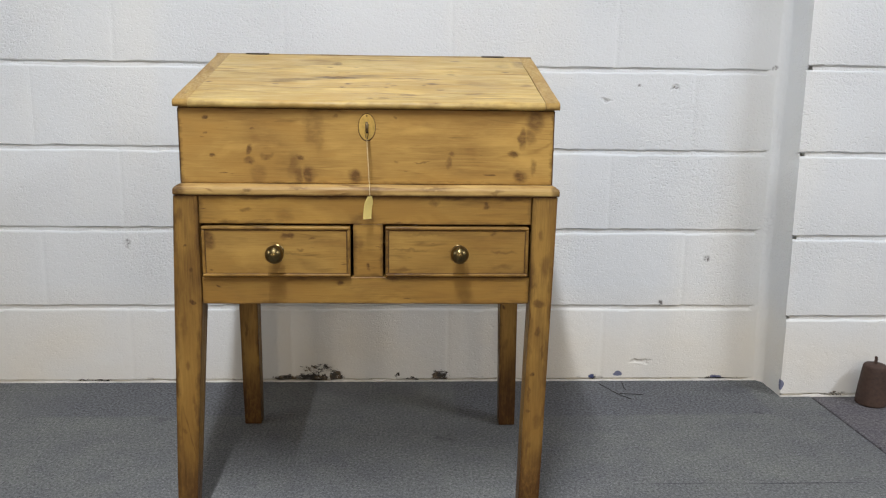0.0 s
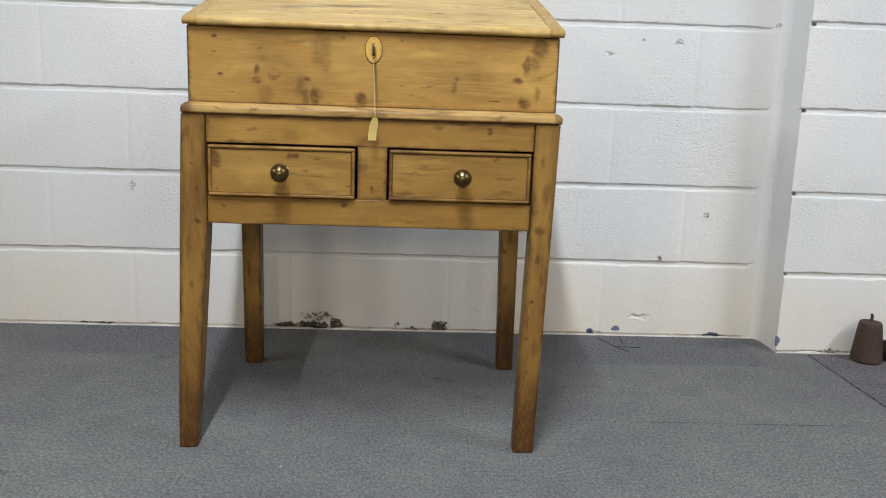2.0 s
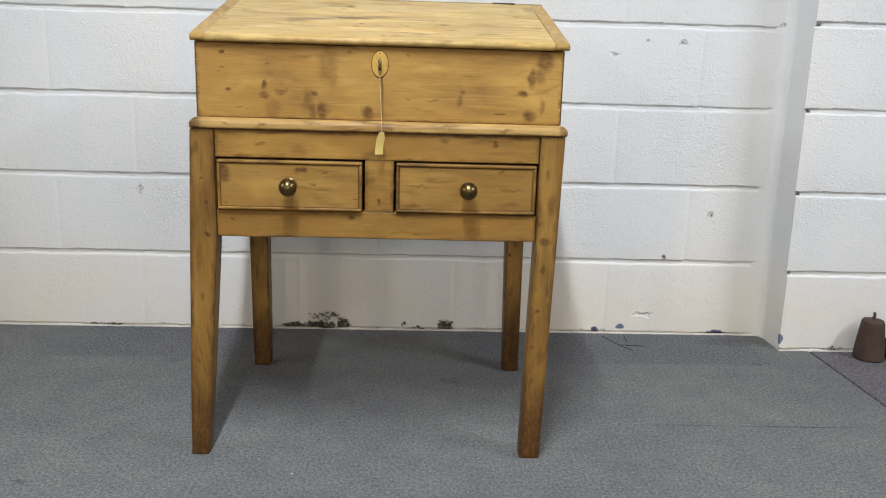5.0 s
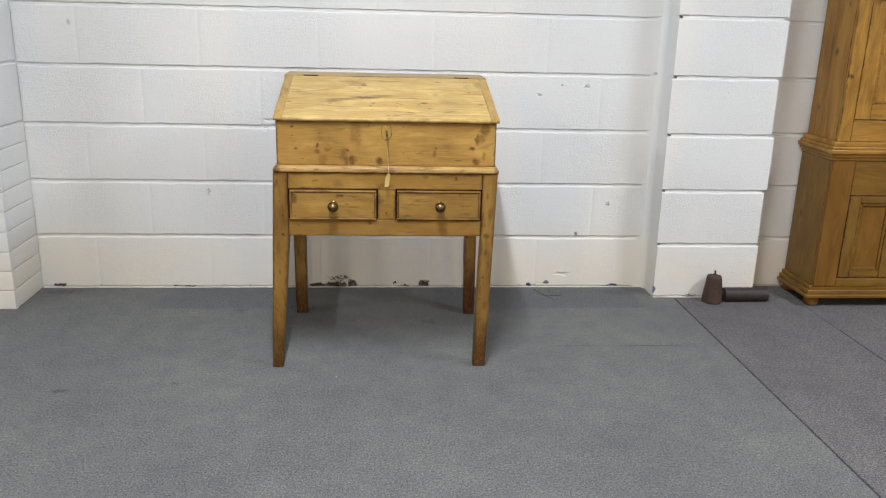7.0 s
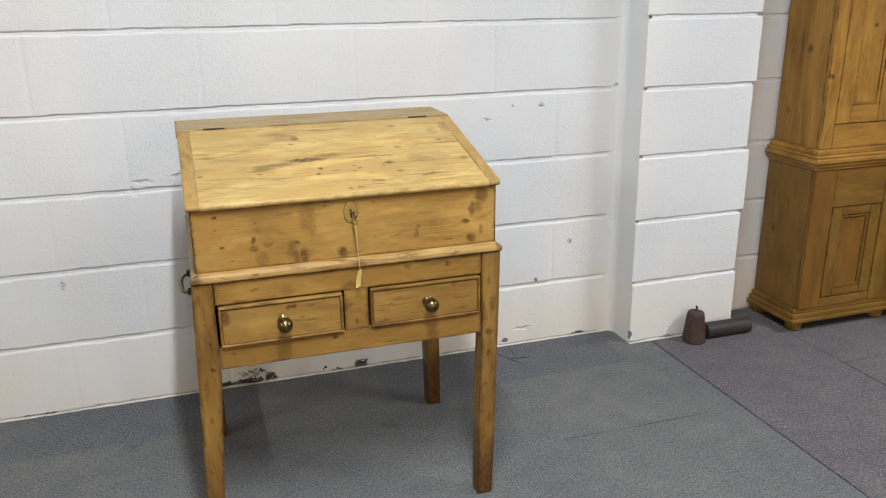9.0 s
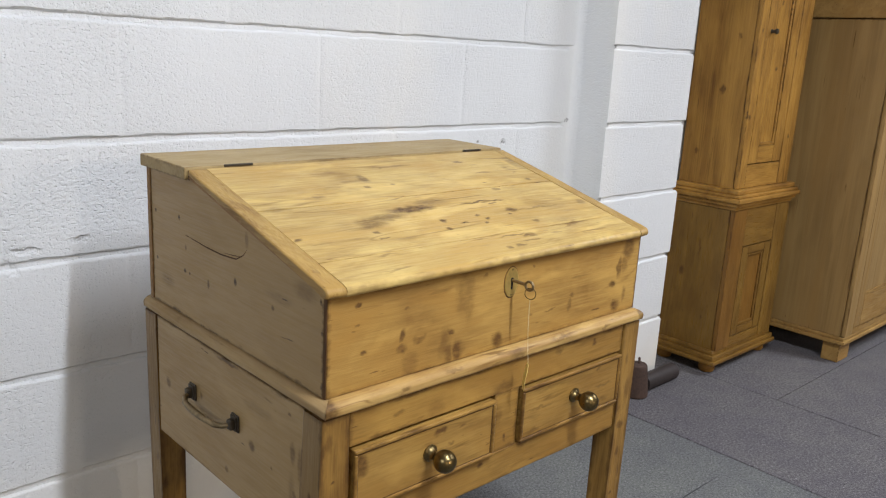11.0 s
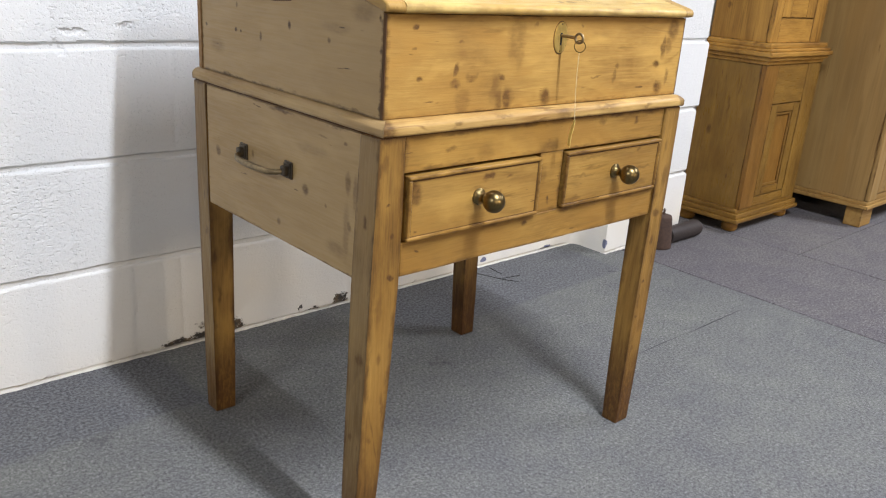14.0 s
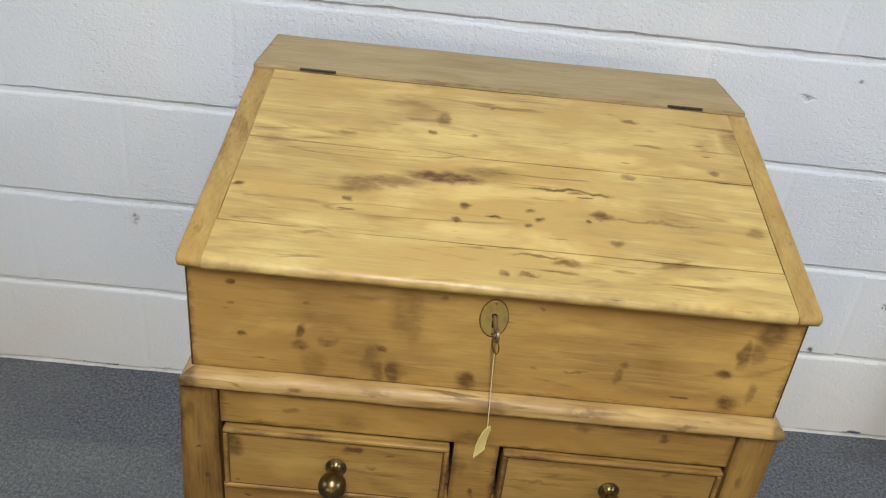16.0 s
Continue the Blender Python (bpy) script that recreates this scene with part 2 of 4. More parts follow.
SIDE_BOX = [
    (0.239, 0.768, 0.005, 0.007, 0.9), (0.321, 0.744, 0.004, 0.008, 0.7), (0.398, 0.746, 0.005, 0.004, 0.9), (0.383, 0.745, 0.003, 0.003, 0.8),
    (0.500, 0.745, 0.004, 0.004, 0.8), (0.502, 0.825, 0.004, 0.004, 0.8), (0.415, 0.828, 0.0045, 0.0045, 0.85), (0.394, 0.784, 0.0035, 0.005, 0.6),
    (0.137, 0.757, 0.004, 0.005, 0.5), (0.025, 0.796, 0.003, 0.005, 0.7), (0.021, 0.756, 0.004, 0.004, 0.6), (0.462, 0.715, 0.026, 0.013, 0.25),
    (0.206, 0.835, 0.006, 0.014, 0.3), (0.060, 0.800, 0.030, 0.014, 0.3), (0.120, 0.775, 0.040, 0.008, 0.2),
]
SIDE_APRON = [
    (0.454, 0.540, 0.009, 0.010, 0.6), (0.181, 0.537, 0.010, 0.010, 0.65), (0.335, 0.559, 0.005, 0.008, 0.5), (0.074, 0.571, 0.008, 0.018, 0.5),
    (0.082, 0.626, 0.005, 0.003, 0.6), (0.137, 0.626, 0.014, 0.002, 0.35), (0.256, 0.467, 0.006, 0.008, 0.5), (0.127, 0.525, 0.004, 0.004, 0.4),
    (0.070, 0.510, 0.007, 0.010, 0.5), (0.250, 0.643, 0.040, 0.004, 0.7), (0.076, 0.500, 0.009, 0.045, 0.32), (0.100, 0.468, 0.030, 0.012, 0.30), (0.056, 0.560, 0.006, 0.030, 0.40), (0.160, 0.600, 0.050, 0.010, 0.18),
]
LID_A = [
    (-0.305, 0.125, 0.007, 0.006, 0.7), (-0.193, 0.242, 0.012, 0.005, 0.4), (-0.075, 0.291, 0.012, 0.018, 0.6), (-0.088, 0.259, 0.007, 0.006, 0.6),
    (-0.032, 0.262, 0.007, 0.003, 0.5), (-0.009, 0.324, 0.005, 0.004, 0.5), (0.176, 0.327, 0.013, 0.007, 0.6), (-0.166, 0.144, 0.028, 0.016, 0.5),
    (-0.128, 0.157, 0.048, 0.011, 0.5), (-0.068, 0.172, 0.055, 0.012, 0.85), (-0.013, 0.188, 0.042, 0.014, 0.4), (0.076, 0.168, 0.060, 0.0032, 0.7),
    (0.118, 0.166, 0.020, 0.0035, 0.7), (-0.042, 0.124, 0.008, 0.008, 0.7), (-0.048, 0.101, 0.008, 0.0045, 0.8), (-0.008, 0.112, 0.008, 0.003, 0.8),
    (0.034, 0.125, 0.007, 0.004, 0.6), (0.045, 0.114, 0.0065, 0.005, 0.7),
]
LID_B = [
    # first row darkens the lid's front edge, overhead shade painted as spots
    (-0.27, -0.006, 0.090, 0.009, 0.28), (-0.15, -0.006, 0.090, 0.009, 0.28), (-0.03, -0.006, 0.090, 0.009, 0.28), (0.09, -0.006, 0.090, 0.009, 0.28), (0.20, -0.006, 0.080, 0.010, 0.28), (0.29, -0.006, 0.060, 0.010, 0.28),
    (0.032, 0.104, 0.006, 0.004, 0.6), (0.121, 0.130, 0.015, 0.010, 0.7), (0.103, 0.115, 0.0065, 0.004, 0.7), (0.133, 0.087, 0.010, 0.006, 0.5),
    (0.174, 0.125, 0.075, 0.003, 0.4), (0.272, 0.229, 0.008, 0.006, 0.6), (0.160, 0.207, 0.010, 0.004, 0.5), (0.072, 0.046, 0.018, 0.006, 0.6),
    (0.041, 0.054, 0.032, 0.0025, 0.55), (0.004, 0.023, 0.006, 0.0035, 0.6), (0.028, 0.024, 0.013, 0.0035, 0.6), (0.302, 0.125, 0.012, 0.010, 0.4),
    (0.310, 0.300, 0.018, 0.036, 0.35), (0.272, 0.288, 0.018, 0.024, 0.25), (-0.176, 0.118, 0.006, 0.005, 0.6), (-0.205, 0.058, 0.026, 0.003, 0.35),
    (-0.285, 0.213, 0.030, 0.009, 0.3),
]

EDGES = [
    (-0.340, 0.660, 0.020, 0.020, 0.75), (0.345, 0.660, 0.012, 0.020, 0.6), (-0.214, 0.660, 0.009, 0.004, 0.5), (-0.120, 0.664, 0.020, 0.003, 0.4), (0.012, 0.657, 0.018, 0.008, 0.45),
    (0.118, 0.662, 0.030, 0.003, 0.4), (0.235, 0.658, 0.012, 0.005, 0.45),
]
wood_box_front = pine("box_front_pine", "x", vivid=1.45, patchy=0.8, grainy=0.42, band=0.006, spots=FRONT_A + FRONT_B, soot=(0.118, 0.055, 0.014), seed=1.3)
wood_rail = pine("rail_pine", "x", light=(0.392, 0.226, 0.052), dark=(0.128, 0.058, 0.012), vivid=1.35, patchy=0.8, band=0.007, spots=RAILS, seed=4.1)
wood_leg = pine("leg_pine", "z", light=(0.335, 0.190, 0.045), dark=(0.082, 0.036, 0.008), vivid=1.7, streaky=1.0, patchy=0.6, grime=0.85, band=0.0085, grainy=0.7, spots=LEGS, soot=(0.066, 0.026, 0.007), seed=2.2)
# outer leg sides: greyer copy of the leg pine, side shade mixed in
wood_leg_shaded = pine("leg_shaded_pine", "z", light=(0.30, 0.198, 0.080), dark=(0.115, 0.066, 0.024), vivid=1.2, patchy=0.5, band=0.0055, plane=(1, 2), spots=[(0.02, 0.53, 0.006, 0.010, 0.6), (0.015, 0.33, 0.007, 0.012, 0.5), (0.025, 0.20, 0.006, 0.008, 0.5), (0.02, -0.01, 0.10, 0.17, 0.6), (0.52, -0.01, 0.10, 0.16, 0.6), (0.51, 0.38, 0.008, 0.012, 0.5)], soot=(0.080, 0.034, 0.010), seed=6.1)
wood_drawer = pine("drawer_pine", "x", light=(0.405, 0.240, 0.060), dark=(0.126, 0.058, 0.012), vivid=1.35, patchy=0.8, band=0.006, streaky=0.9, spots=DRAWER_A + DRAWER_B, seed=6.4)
wood_box_side = pine("box_side_pine", "y", light=(0.430, 0.295, 0.132), dark=(0.245, 0.153, 0.063), vivid=0.6, streaky=0.1, grainy=0.35, warp=0.005, soot=(0.060, 0.030, 0.010), spots=SIDE_BOX, plane=(1, 2), seed=3.5)
wood_apron = pine("apron_side_pine", "y", light=(0.430, 0.295, 0.132), dark=(0.245, 0.153, 0.063), vivid=0.75, streaky=0.1, grainy=0.4, warp=0.009, soot=(0.085, 0.043, 0.014), spots=SIDE_APRON, plane=(1, 2), seed=8.5)
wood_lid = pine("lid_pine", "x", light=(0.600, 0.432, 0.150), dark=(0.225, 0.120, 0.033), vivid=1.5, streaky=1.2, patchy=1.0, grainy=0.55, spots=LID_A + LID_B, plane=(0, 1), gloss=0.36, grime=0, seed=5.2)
wood_cleat = pine("cleat_pine", "y", light=(0.47, 0.310, 0.094), dark=(0.165, 0.078, 0.019), vivid=1.6, patchy=0.8, gloss=0.40, grime=0.8, band=0.007)
wood_edge = pine("edge_pine", "x", light=(0.54, 0.36, 0.125), dark=(0.20, 0.098, 0.026), vivid=1.6, streaky=1.4, patchy=0.25, gloss=0.44, grime=0.5, spots=EDGES, soot=(0.10, 0.05, 0.014), seed=7.7)
wood_edge_side = pine("edge_side_pine", "y", light=(0.43, 0.296, 0.130), dark=(0.24, 0.144, 0.058), gloss=0.46, grime=0.5)
wood_top = pine("top_board_pine", "x", light=(0.43, 0.318, 0.145), dark=(0.27, 0.180, 0.072), gloss=0.5, grime=0.6)
wood_end = pine("end_grain_pine", "z", light=(0.13, 0.062, 0.020), dark=(0.05, 0.022, 0.008), gloss=0.6)
wood_inside = pine("inner_pine", "x", light=(0.36, 0.22, 0.09), dark=(0.20, 0.10, 0.035), gloss=0.6)
wood_cup = pine("cupboard_pine", "z", light=(0.42, 0.222, 0.046), dark=(0.140, 0.061, 0.011), vivid=1.4, gloss=0.36, spots=[(0.024, 0.933, 0.016, 0.009, 1.0), (0.19, 1.10, 0.014, 0.010, 0.8), (0.35, 0.86, 0.010, 0.012, 0.8), (0.035, 1.22, 0.008, 0.010, 0.7), (0.17, 1.32, 0.010, 0.014, 0.8)], seed=7.7)
wood_cup_side = pine("cupboard_side_pine", "z", light=(0.42, 0.222, 0.046), dark=(0.140, 0.061, 0.011), vivid=1.4, gloss=0.36, spots=[(0.10, 1.02, 0.012, 0.018, 0.7), (0.17, 0.80, 0.010, 0.012, 0.7), (0.06, 1.20, 0.008, 0.014, 0.6)], plane=(1, 2), seed=3.1, stretch=2.0)
wood_cup_x = pine("cupboard_cross_pine", "x", light=(0.42, 0.222, 0.046), dark=(0.140, 0.061, 0.011), vivid=1.4, gloss=0.36)
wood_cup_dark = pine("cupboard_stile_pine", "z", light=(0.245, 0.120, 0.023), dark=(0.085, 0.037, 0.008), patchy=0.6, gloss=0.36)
# base woods: darker pine than above, partly shade put into the colour
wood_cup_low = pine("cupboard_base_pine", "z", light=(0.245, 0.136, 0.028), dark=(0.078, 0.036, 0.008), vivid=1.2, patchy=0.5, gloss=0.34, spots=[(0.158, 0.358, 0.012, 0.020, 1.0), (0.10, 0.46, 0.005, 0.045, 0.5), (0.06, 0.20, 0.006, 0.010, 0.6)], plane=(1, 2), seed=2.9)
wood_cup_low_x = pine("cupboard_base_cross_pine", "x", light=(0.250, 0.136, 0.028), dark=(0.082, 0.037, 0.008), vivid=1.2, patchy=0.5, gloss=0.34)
wood_ward = pine("wardrobe_pine", "z", stretch=4.0, light=(0.350, 0.224, 0.082), dark=(0.180, 0.106, 0.036), vivid=1.1, streaky=0.12, grainy=0.3, patchy=0.7, gloss=0.42)
wood_ward_x = pine("wardrobe_cross_pine", "x", light=(0.395, 0.243, 0.078), dark=(0.190, 0.104, 0.030), vivid=1.3, streaky=0.35, patchy=0.8, gloss=0.42)


def brass_material():
    n = Nodes("aged_brass")
    p = n.own()
    a = n.noise(p, 90.0, 4.0)
    colour = n.mix(n.fit(a, 0.4, 0.7), (0.21, 0.15, 0.062), (0.10, 0.07, 0.03))
    return n.done(colour, n.fit(a, 0.3, 0.7, 0.26, 0.38), None, metal=1.0)


def plain(name, colour, rough, grain=120.0, vary=0.35, metal=0.0, lift=0.4, deep=0.001):
    n = Nodes(name)
    p = n.own()
    a = n.noise(p, grain, 5.0, 0.6)
    b = n.noise(p, grain / 7, 3.0)
    shade = n.fit(n.math("ADD", a, b), 0.6, 1.4, 1 - vary, 1 + vary)
    c = n.vec("MULTIPLY", colour, shade)
    return n.done(c, rough, n.bump(a, lift, deep), metal=metal)


brass = brass_material()
plate_brass = plain("plate_brass", (0.66, 0.45, 0.13), 0.36, 160.0, 0.25, 0.75, 0.1, 0.0004)
black_iron = plain("black_iron", (0.075, 0.062, 0.045), 0.5, 150.0, 0.5, 0.6)
old_iron = plain("worn_iron", (0.25, 0.185, 0.10), 0.44, 170.0, 0.5, 0.85)
rust = plain("rusty_iron", (0.058, 0.032, 0.022), 0.78, 110.0, 0.45, 0.0, 0.6, 0.002)
roller_brown = plain("roller_brown", (0.030, 0.022, 0.020), 0.6, 80.0, 0.4, 0.0, 0.4, 0.001)
hole_black = plain("keyhole_black", (0.012, 0.010, 0.008), 0.8)
string_white = plain("string_cotton", (0.66, 0.54, 0.32), 0.9)
tag_yellow = plain("tag_card", (0.78, 0.62, 0.20), 0.75, 60.0, 0.12)


def wall_material(name, tint=(0.730, 0.750, 0.759)):
    """Thick white masonry paint over pitted concrete blocks, with chips and grime along the floor."""
    n = Nodes(name)
    p = n.place()
    q = n.vec("MULTIPLY", p, (0.85, 0.85, 1.2))
    lump = n.noise(q, 24.0, 4.0, 0.55)
    grit = n.noise(q, 260.0, 3.0, 0.6)
    split = n.tree.nodes.new("ShaderNodeSeparateXYZ")
    n.put(split.inputs[0], p)
    z = split.outputs[2]
    smooth = n.math("ADD", n.noise(p, 2.6, 3.0), n.math("MULTIPLY", n.chance(), 0.07))
    coarse = n.math("MULTIPLY", n.fit(z, 0.16, 0.36, 0.35, 1.0), n.fit(smooth, 0.42, 0.76, 0.22, 1.0))
    pebble = n.fit(n.noise(n.vec("MULTIPLY", p, (112.0, 112.0, 150.0)), 1.0, 3.5, 0.62), 0.34, 0.66)
    pit = n.fit(n.noise(n.vec("MULTIPLY", p, (150.0, 150.0, 190.0)), 1.0, 1.5, 0.5), 0.56, 0.70)
    gouge = n.math("MULTIPLY", n.fit(n.noise(n.vec("MULTIPLY", p, (30.0, 30.0, 52.0)), 1.0, 3.0, 0.5), 0.66, 0.74), n.fit(n.noise(p, 5.0, 1.0), 0.48, 0.58))
    height = n.math("ADD", n.math("MULTIPLY", lump, 0.40), n.math("MULTIPLY", grit, 0.12))
    height = n.math("ADD", height, n.math("MULTIPLY", n.math("MULTIPLY", pebble, coarse), 0.36))
    height = n.math("SUBTRACT", height, n.math("MULTIPLY", n.math("MULTIPLY", pit, coarse), 0.60))
    height = n.math("SUBTRACT", height, n.math("MULTIPLY", gouge, 0.22))
    tone = n.math("ADD", n.math("MULTIPLY", n.chance(), 0.012), n.math("MULTIPLY", n.noise(p, 2.3, 4.0), 0.10))
    colour = n.mix(n.fit(tone, 0.02, 0.13), tint, tuple(c * k for c, k in zip(tint, (0.93, 0.93, 0.915))))
    cream = n.fit(n.noise(n.vec("MULTIPLY", p, (1.0, 1.0, 0.35)), 2.4, 3.0), 0.48, 0.66, 0.0, 0.5)
    colour = n.mix(cream, colour, (0.80, 0.788, 0.735))
    # lowest wall creamier: yellowed paint, with warm bounced light added in the tint
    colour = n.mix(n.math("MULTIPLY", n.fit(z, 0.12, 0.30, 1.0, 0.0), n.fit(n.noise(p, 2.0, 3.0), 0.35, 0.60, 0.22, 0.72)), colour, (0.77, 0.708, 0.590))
    # scuffs and chips
    scuffs = n.spots(p, [
        (0.876, 0.371, 0.010, 0.010, 0.8), (0.749, 0.238, 0.008, 0.011, 0.8), (1.028, 0.912, 0.009, 0.008, 0.8), (0.650, 0.860, 0.006, 0.005, 0.6),
        (0.751, 0.855, 0.011, 0.005, 0.8), (-0.775, 0.411, 0.009, 0.016, 0.55), (-0.42, 0.712, 0.010, 0.005, 0.4),
        (-1.26, 1.06, 0.007, 0.012, 0.5), (0.56, 0.82, 0.010, 0.004, 0.5),
    ], 0, 2, 0.012)
    colour = n.mix(n.math("MULTIPLY", scuffs, n.fit(n.noise(p, 130.0, 2.0), 0.35, 0.6)), colour, (0.13, 0.12, 0.11))
    bare = n.spots(p, [
        (-0.345, 0.008, 0.055, 0.017, 1.0), (-0.27, 0.010, 0.065, 0.022, 1.0), (-0.200, 0.016, 0.030, 0.030, 1.0), (0.105, 0.012, 0.034, 0.026, 1.0), (-0.25, 0.040, 0.07, 0.020, 0.5),
        (0.02, 0.006, 0.03, 0.012, 0.6), (-0.02, 0.02, 0.012, 0.010, 0.6), (0.56, 0.010, 0.016, 0.016, 0.7), (0.92, 0.004, 0.060, 0.012, 0.7),
        (-1.40, 0.010, 0.040, 0.014, 0.7), (-0.9, 0.004, 0.09, 0.008, 0.6), (1.22, 0.006, 0.05, 0.012, 0.5),
    ], 0, 2, 0.02)
    ragged = n.noise(n.vec("MULTIPLY", p, (85.0, 85.0, 125.0)), 1.0, 6.0, 0.78)
    bare = n.fit(n.math("ADD", ragged, n.math("MULTIPLY", bare, 0.325)), 0.70, 0.745)
    edge = n.math("MULTIPLY", n.fit(z, 0.004, 0.016, 1.0, 0.0), n.fit(n.noise(n.vec("MULTIPLY", p, (38.0, 38.0, 60.0)), 1.0, 4.0), 0.64, 0.68))
    bare = n.math("MAXIMUM", bare, n.math("MULTIPLY", edge, 0.8))
    colour = n.mix(n.math("MULTIPLY", bare, 0.95), colour, n.mix(n.fit(n.noise(p, 40.0, 3.0), 0.50, 0.62), (0.012, 0.008, 0.005), (0.105, 0.066, 0.026)))
    blue = n.spots(p, [(0.632, 0.022, 0.016, 0.009, 1.0), (0.556, 0.016, 0.010, 0.008, 0.8), (0.93, 0.012, 0.02, 0.006, 0.7)], 0, 2, 0.015)
    corner = n.math("MULTIPLY", n.spots(p, [(1.0665, 0.034, 0.006, 0.018, 1.0)], 0, 2, 0.012), n.fit(split.outputs[1], 2.074, 2.082, 1.0, 0.0))
    colour = n.mix(n.fit(n.math("MAXIMUM", blue, corner), 0.3, 0.6, 0.0, 0.85), colour, (0.055, 0.075, 0.18))
    dents = n.spots(p, [(-0.42, 0.712, 0.020, 0.008, 1.0), (-0.52, 0.700, 0.030, 0.008, 1.0), (-0.545, 0.672, 0.012, 0.020, 1.0), (0.751, 0.855, 0.016, 0.008, 1.0), (0.56, 0.82, 0.014, 0.006, 1.0), (0.32, 0.30, 0.020, 0.006, 0.8), (0.70, 0.06, 0.030, 0.008, 0.8)], 0, 2, 0.03)
    height = n.math("SUBTRACT", height, n.math("MULTIPLY", dents, 1.1))
    height = n.math("SUBTRACT", height, n.math("MULTIPLY", bare, 0.5))
    return n.done(colour, n.fit(grit, 0.3, 0.7, 0.42, 0.62), n.bump(height, 0.62, 0.006), spec=0.35)


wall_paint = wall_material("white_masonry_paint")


def carpet_material(name, a, b, c, patches=(), seam=(), tuft=230.0, worn=()):
    n = Nodes(name)
    p = n.place()
    t = n.noise(p, tuft, 4.0, 0.85)
    cell = n.cells(n.vec("MULTIPLY", p, (1.0, 0.75, 1.0)), tuft * 0.9)[0]
    heath = n.noise(n.vec("MULTIPLY", p, (1.0, 0.7, 1.0)), 120.0, 4.0, 0.7)
    big = n.noise(p, 1.9, 5.0, 0.62)
    mid = n.noise(p, 12.0, 4.0, 0.6)
    colour = n.mix(n.fit(t, 0.27, 0.73), a, b)
    colour = n.mix(n.fit(heath, 0.42, 0.60, 0.0, 0.62), colour, c)
    weave = n.noise(n.vec("MULTIPLY", p, (1.0, 0.8, 1.0)), 150.0, 5.0, 0.85)
    colour = n.mix(1.0, colour, n.mix(n.fit(weave, 0.37, 0.63), (0.64, 0.63, 0.63), (1.40, 1.40, 1.36)), "MULTIPLY")
    colour = n.mix(1.0, colour, n.mix(n.fit(mid, 0.36, 0.64), (0.93, 0.93, 0.95), (1.05, 1.05, 1.03)), "MULTIPLY")
    colour = n.mix(1.0, colour, n.mix(n.fit(big, 0.36, 0.64), (0.90, 0.90, 0.93), (1.07, 1.08, 1.05)), "MULTIPLY")
    fluff = n.math("MULTIPLY", n.fit(n.cells(p, 7.0)[0], 0.010, 0.022, 0.8, 0.0), n.fit(n.noise(p, 3.0, 1.0), 0.54, 0.58))
    colour = n.mix(fluff, colour, (0.5, 0.5, 0.5))
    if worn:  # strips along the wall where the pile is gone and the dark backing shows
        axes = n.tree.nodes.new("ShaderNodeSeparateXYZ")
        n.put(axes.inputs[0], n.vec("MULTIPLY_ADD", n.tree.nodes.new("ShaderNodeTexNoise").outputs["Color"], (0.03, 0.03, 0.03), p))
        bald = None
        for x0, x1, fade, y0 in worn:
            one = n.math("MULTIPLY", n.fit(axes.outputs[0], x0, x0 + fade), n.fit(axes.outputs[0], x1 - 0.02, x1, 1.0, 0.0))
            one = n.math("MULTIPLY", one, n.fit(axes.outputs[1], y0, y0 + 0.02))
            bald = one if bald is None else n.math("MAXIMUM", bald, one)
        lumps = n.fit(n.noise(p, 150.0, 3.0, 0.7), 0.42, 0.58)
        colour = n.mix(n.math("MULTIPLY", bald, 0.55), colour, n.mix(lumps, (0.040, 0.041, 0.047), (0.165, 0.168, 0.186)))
    if patches:
        s = n.spots(p, patches, 0, 1, 0.05)
        s = n.math("MULTIPLY", s, n.fit(n.noise(p, 55.0, 4.0, 0.7), 0.36, 0.62))
        colour = n.mix(s, colour, (0.052, 0.052, 0.058))
    if seam:
        colour = n.mix(n.spots(p, seam, 0, 1, 0.004), colour, (0.03, 0.03, 0.032))
    speck = n.fit(n.cells(p, 9.0)[0], 0.012, 0.03, 0.7, 0.0)
    colour = n.mix(n.math("MULTIPLY", speck, n.fit(n.noise(p, 4.0, 1.0), 0.5, 0.56)), colour, (0.03, 0.03, 0.03))
    height = n.math("SUBTRACT", n.math("MULTIPLY", t, 1.0), n.math("MULTIPLY", cell, 0.9))
    if "Diffuse Roughness" in n.bsdf.inputs:
        n.bsdf.inputs["Diffuse Roughness"].default_value = 0.25
    return n.done(colour, 0.95, n.bump(height, 0.4, 0.0025), spec=0.1)


EDGE_WEAR = [
    (-1.36, 2.15, 0.08, 0.04, 0.5),
    (0.95, 2.13, 0.12, 0.04, 0.4), (0.953, 1.948, 0.010, 0.010, 0.9), (0.10, 1.80, 0.03, 0.02, 0.6),
    (-0.72, 1.28, 0.012, 0.012, 0.9), (-1.05, 1.24, 0.03, 0.012, 0.8), (-0.62, 1.93, 0.03, 0.02, 0.5),
]
carpet_grey = carpet_material(
    "grey_carpet", (0.026, 0.027, 0.028), (0.256, 0.258, 0.258), (0.138, 0.141, 0.139), EDGE_WEAR, [(0.63, 1.557, 0.12, 0.0022, 0.45), (0.88, 1.553, 0.16, 0.0026, 0.6)], tuft=200.0,
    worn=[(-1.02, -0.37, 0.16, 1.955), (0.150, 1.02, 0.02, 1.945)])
carpet_mauve = carpet_material("mauve_carpet", (0.019, 0.018, 0.020), (0.255, 0.240, 0.248), (0.110, 0.103, 0.108), tuft=160.0)
carpet_old = carpet_material("charcoal_underlay", (0.03, 0.03, 0.034), (0.11, 0.11, 0.12), (0.07, 0.07, 0.08), tuft=150.0)
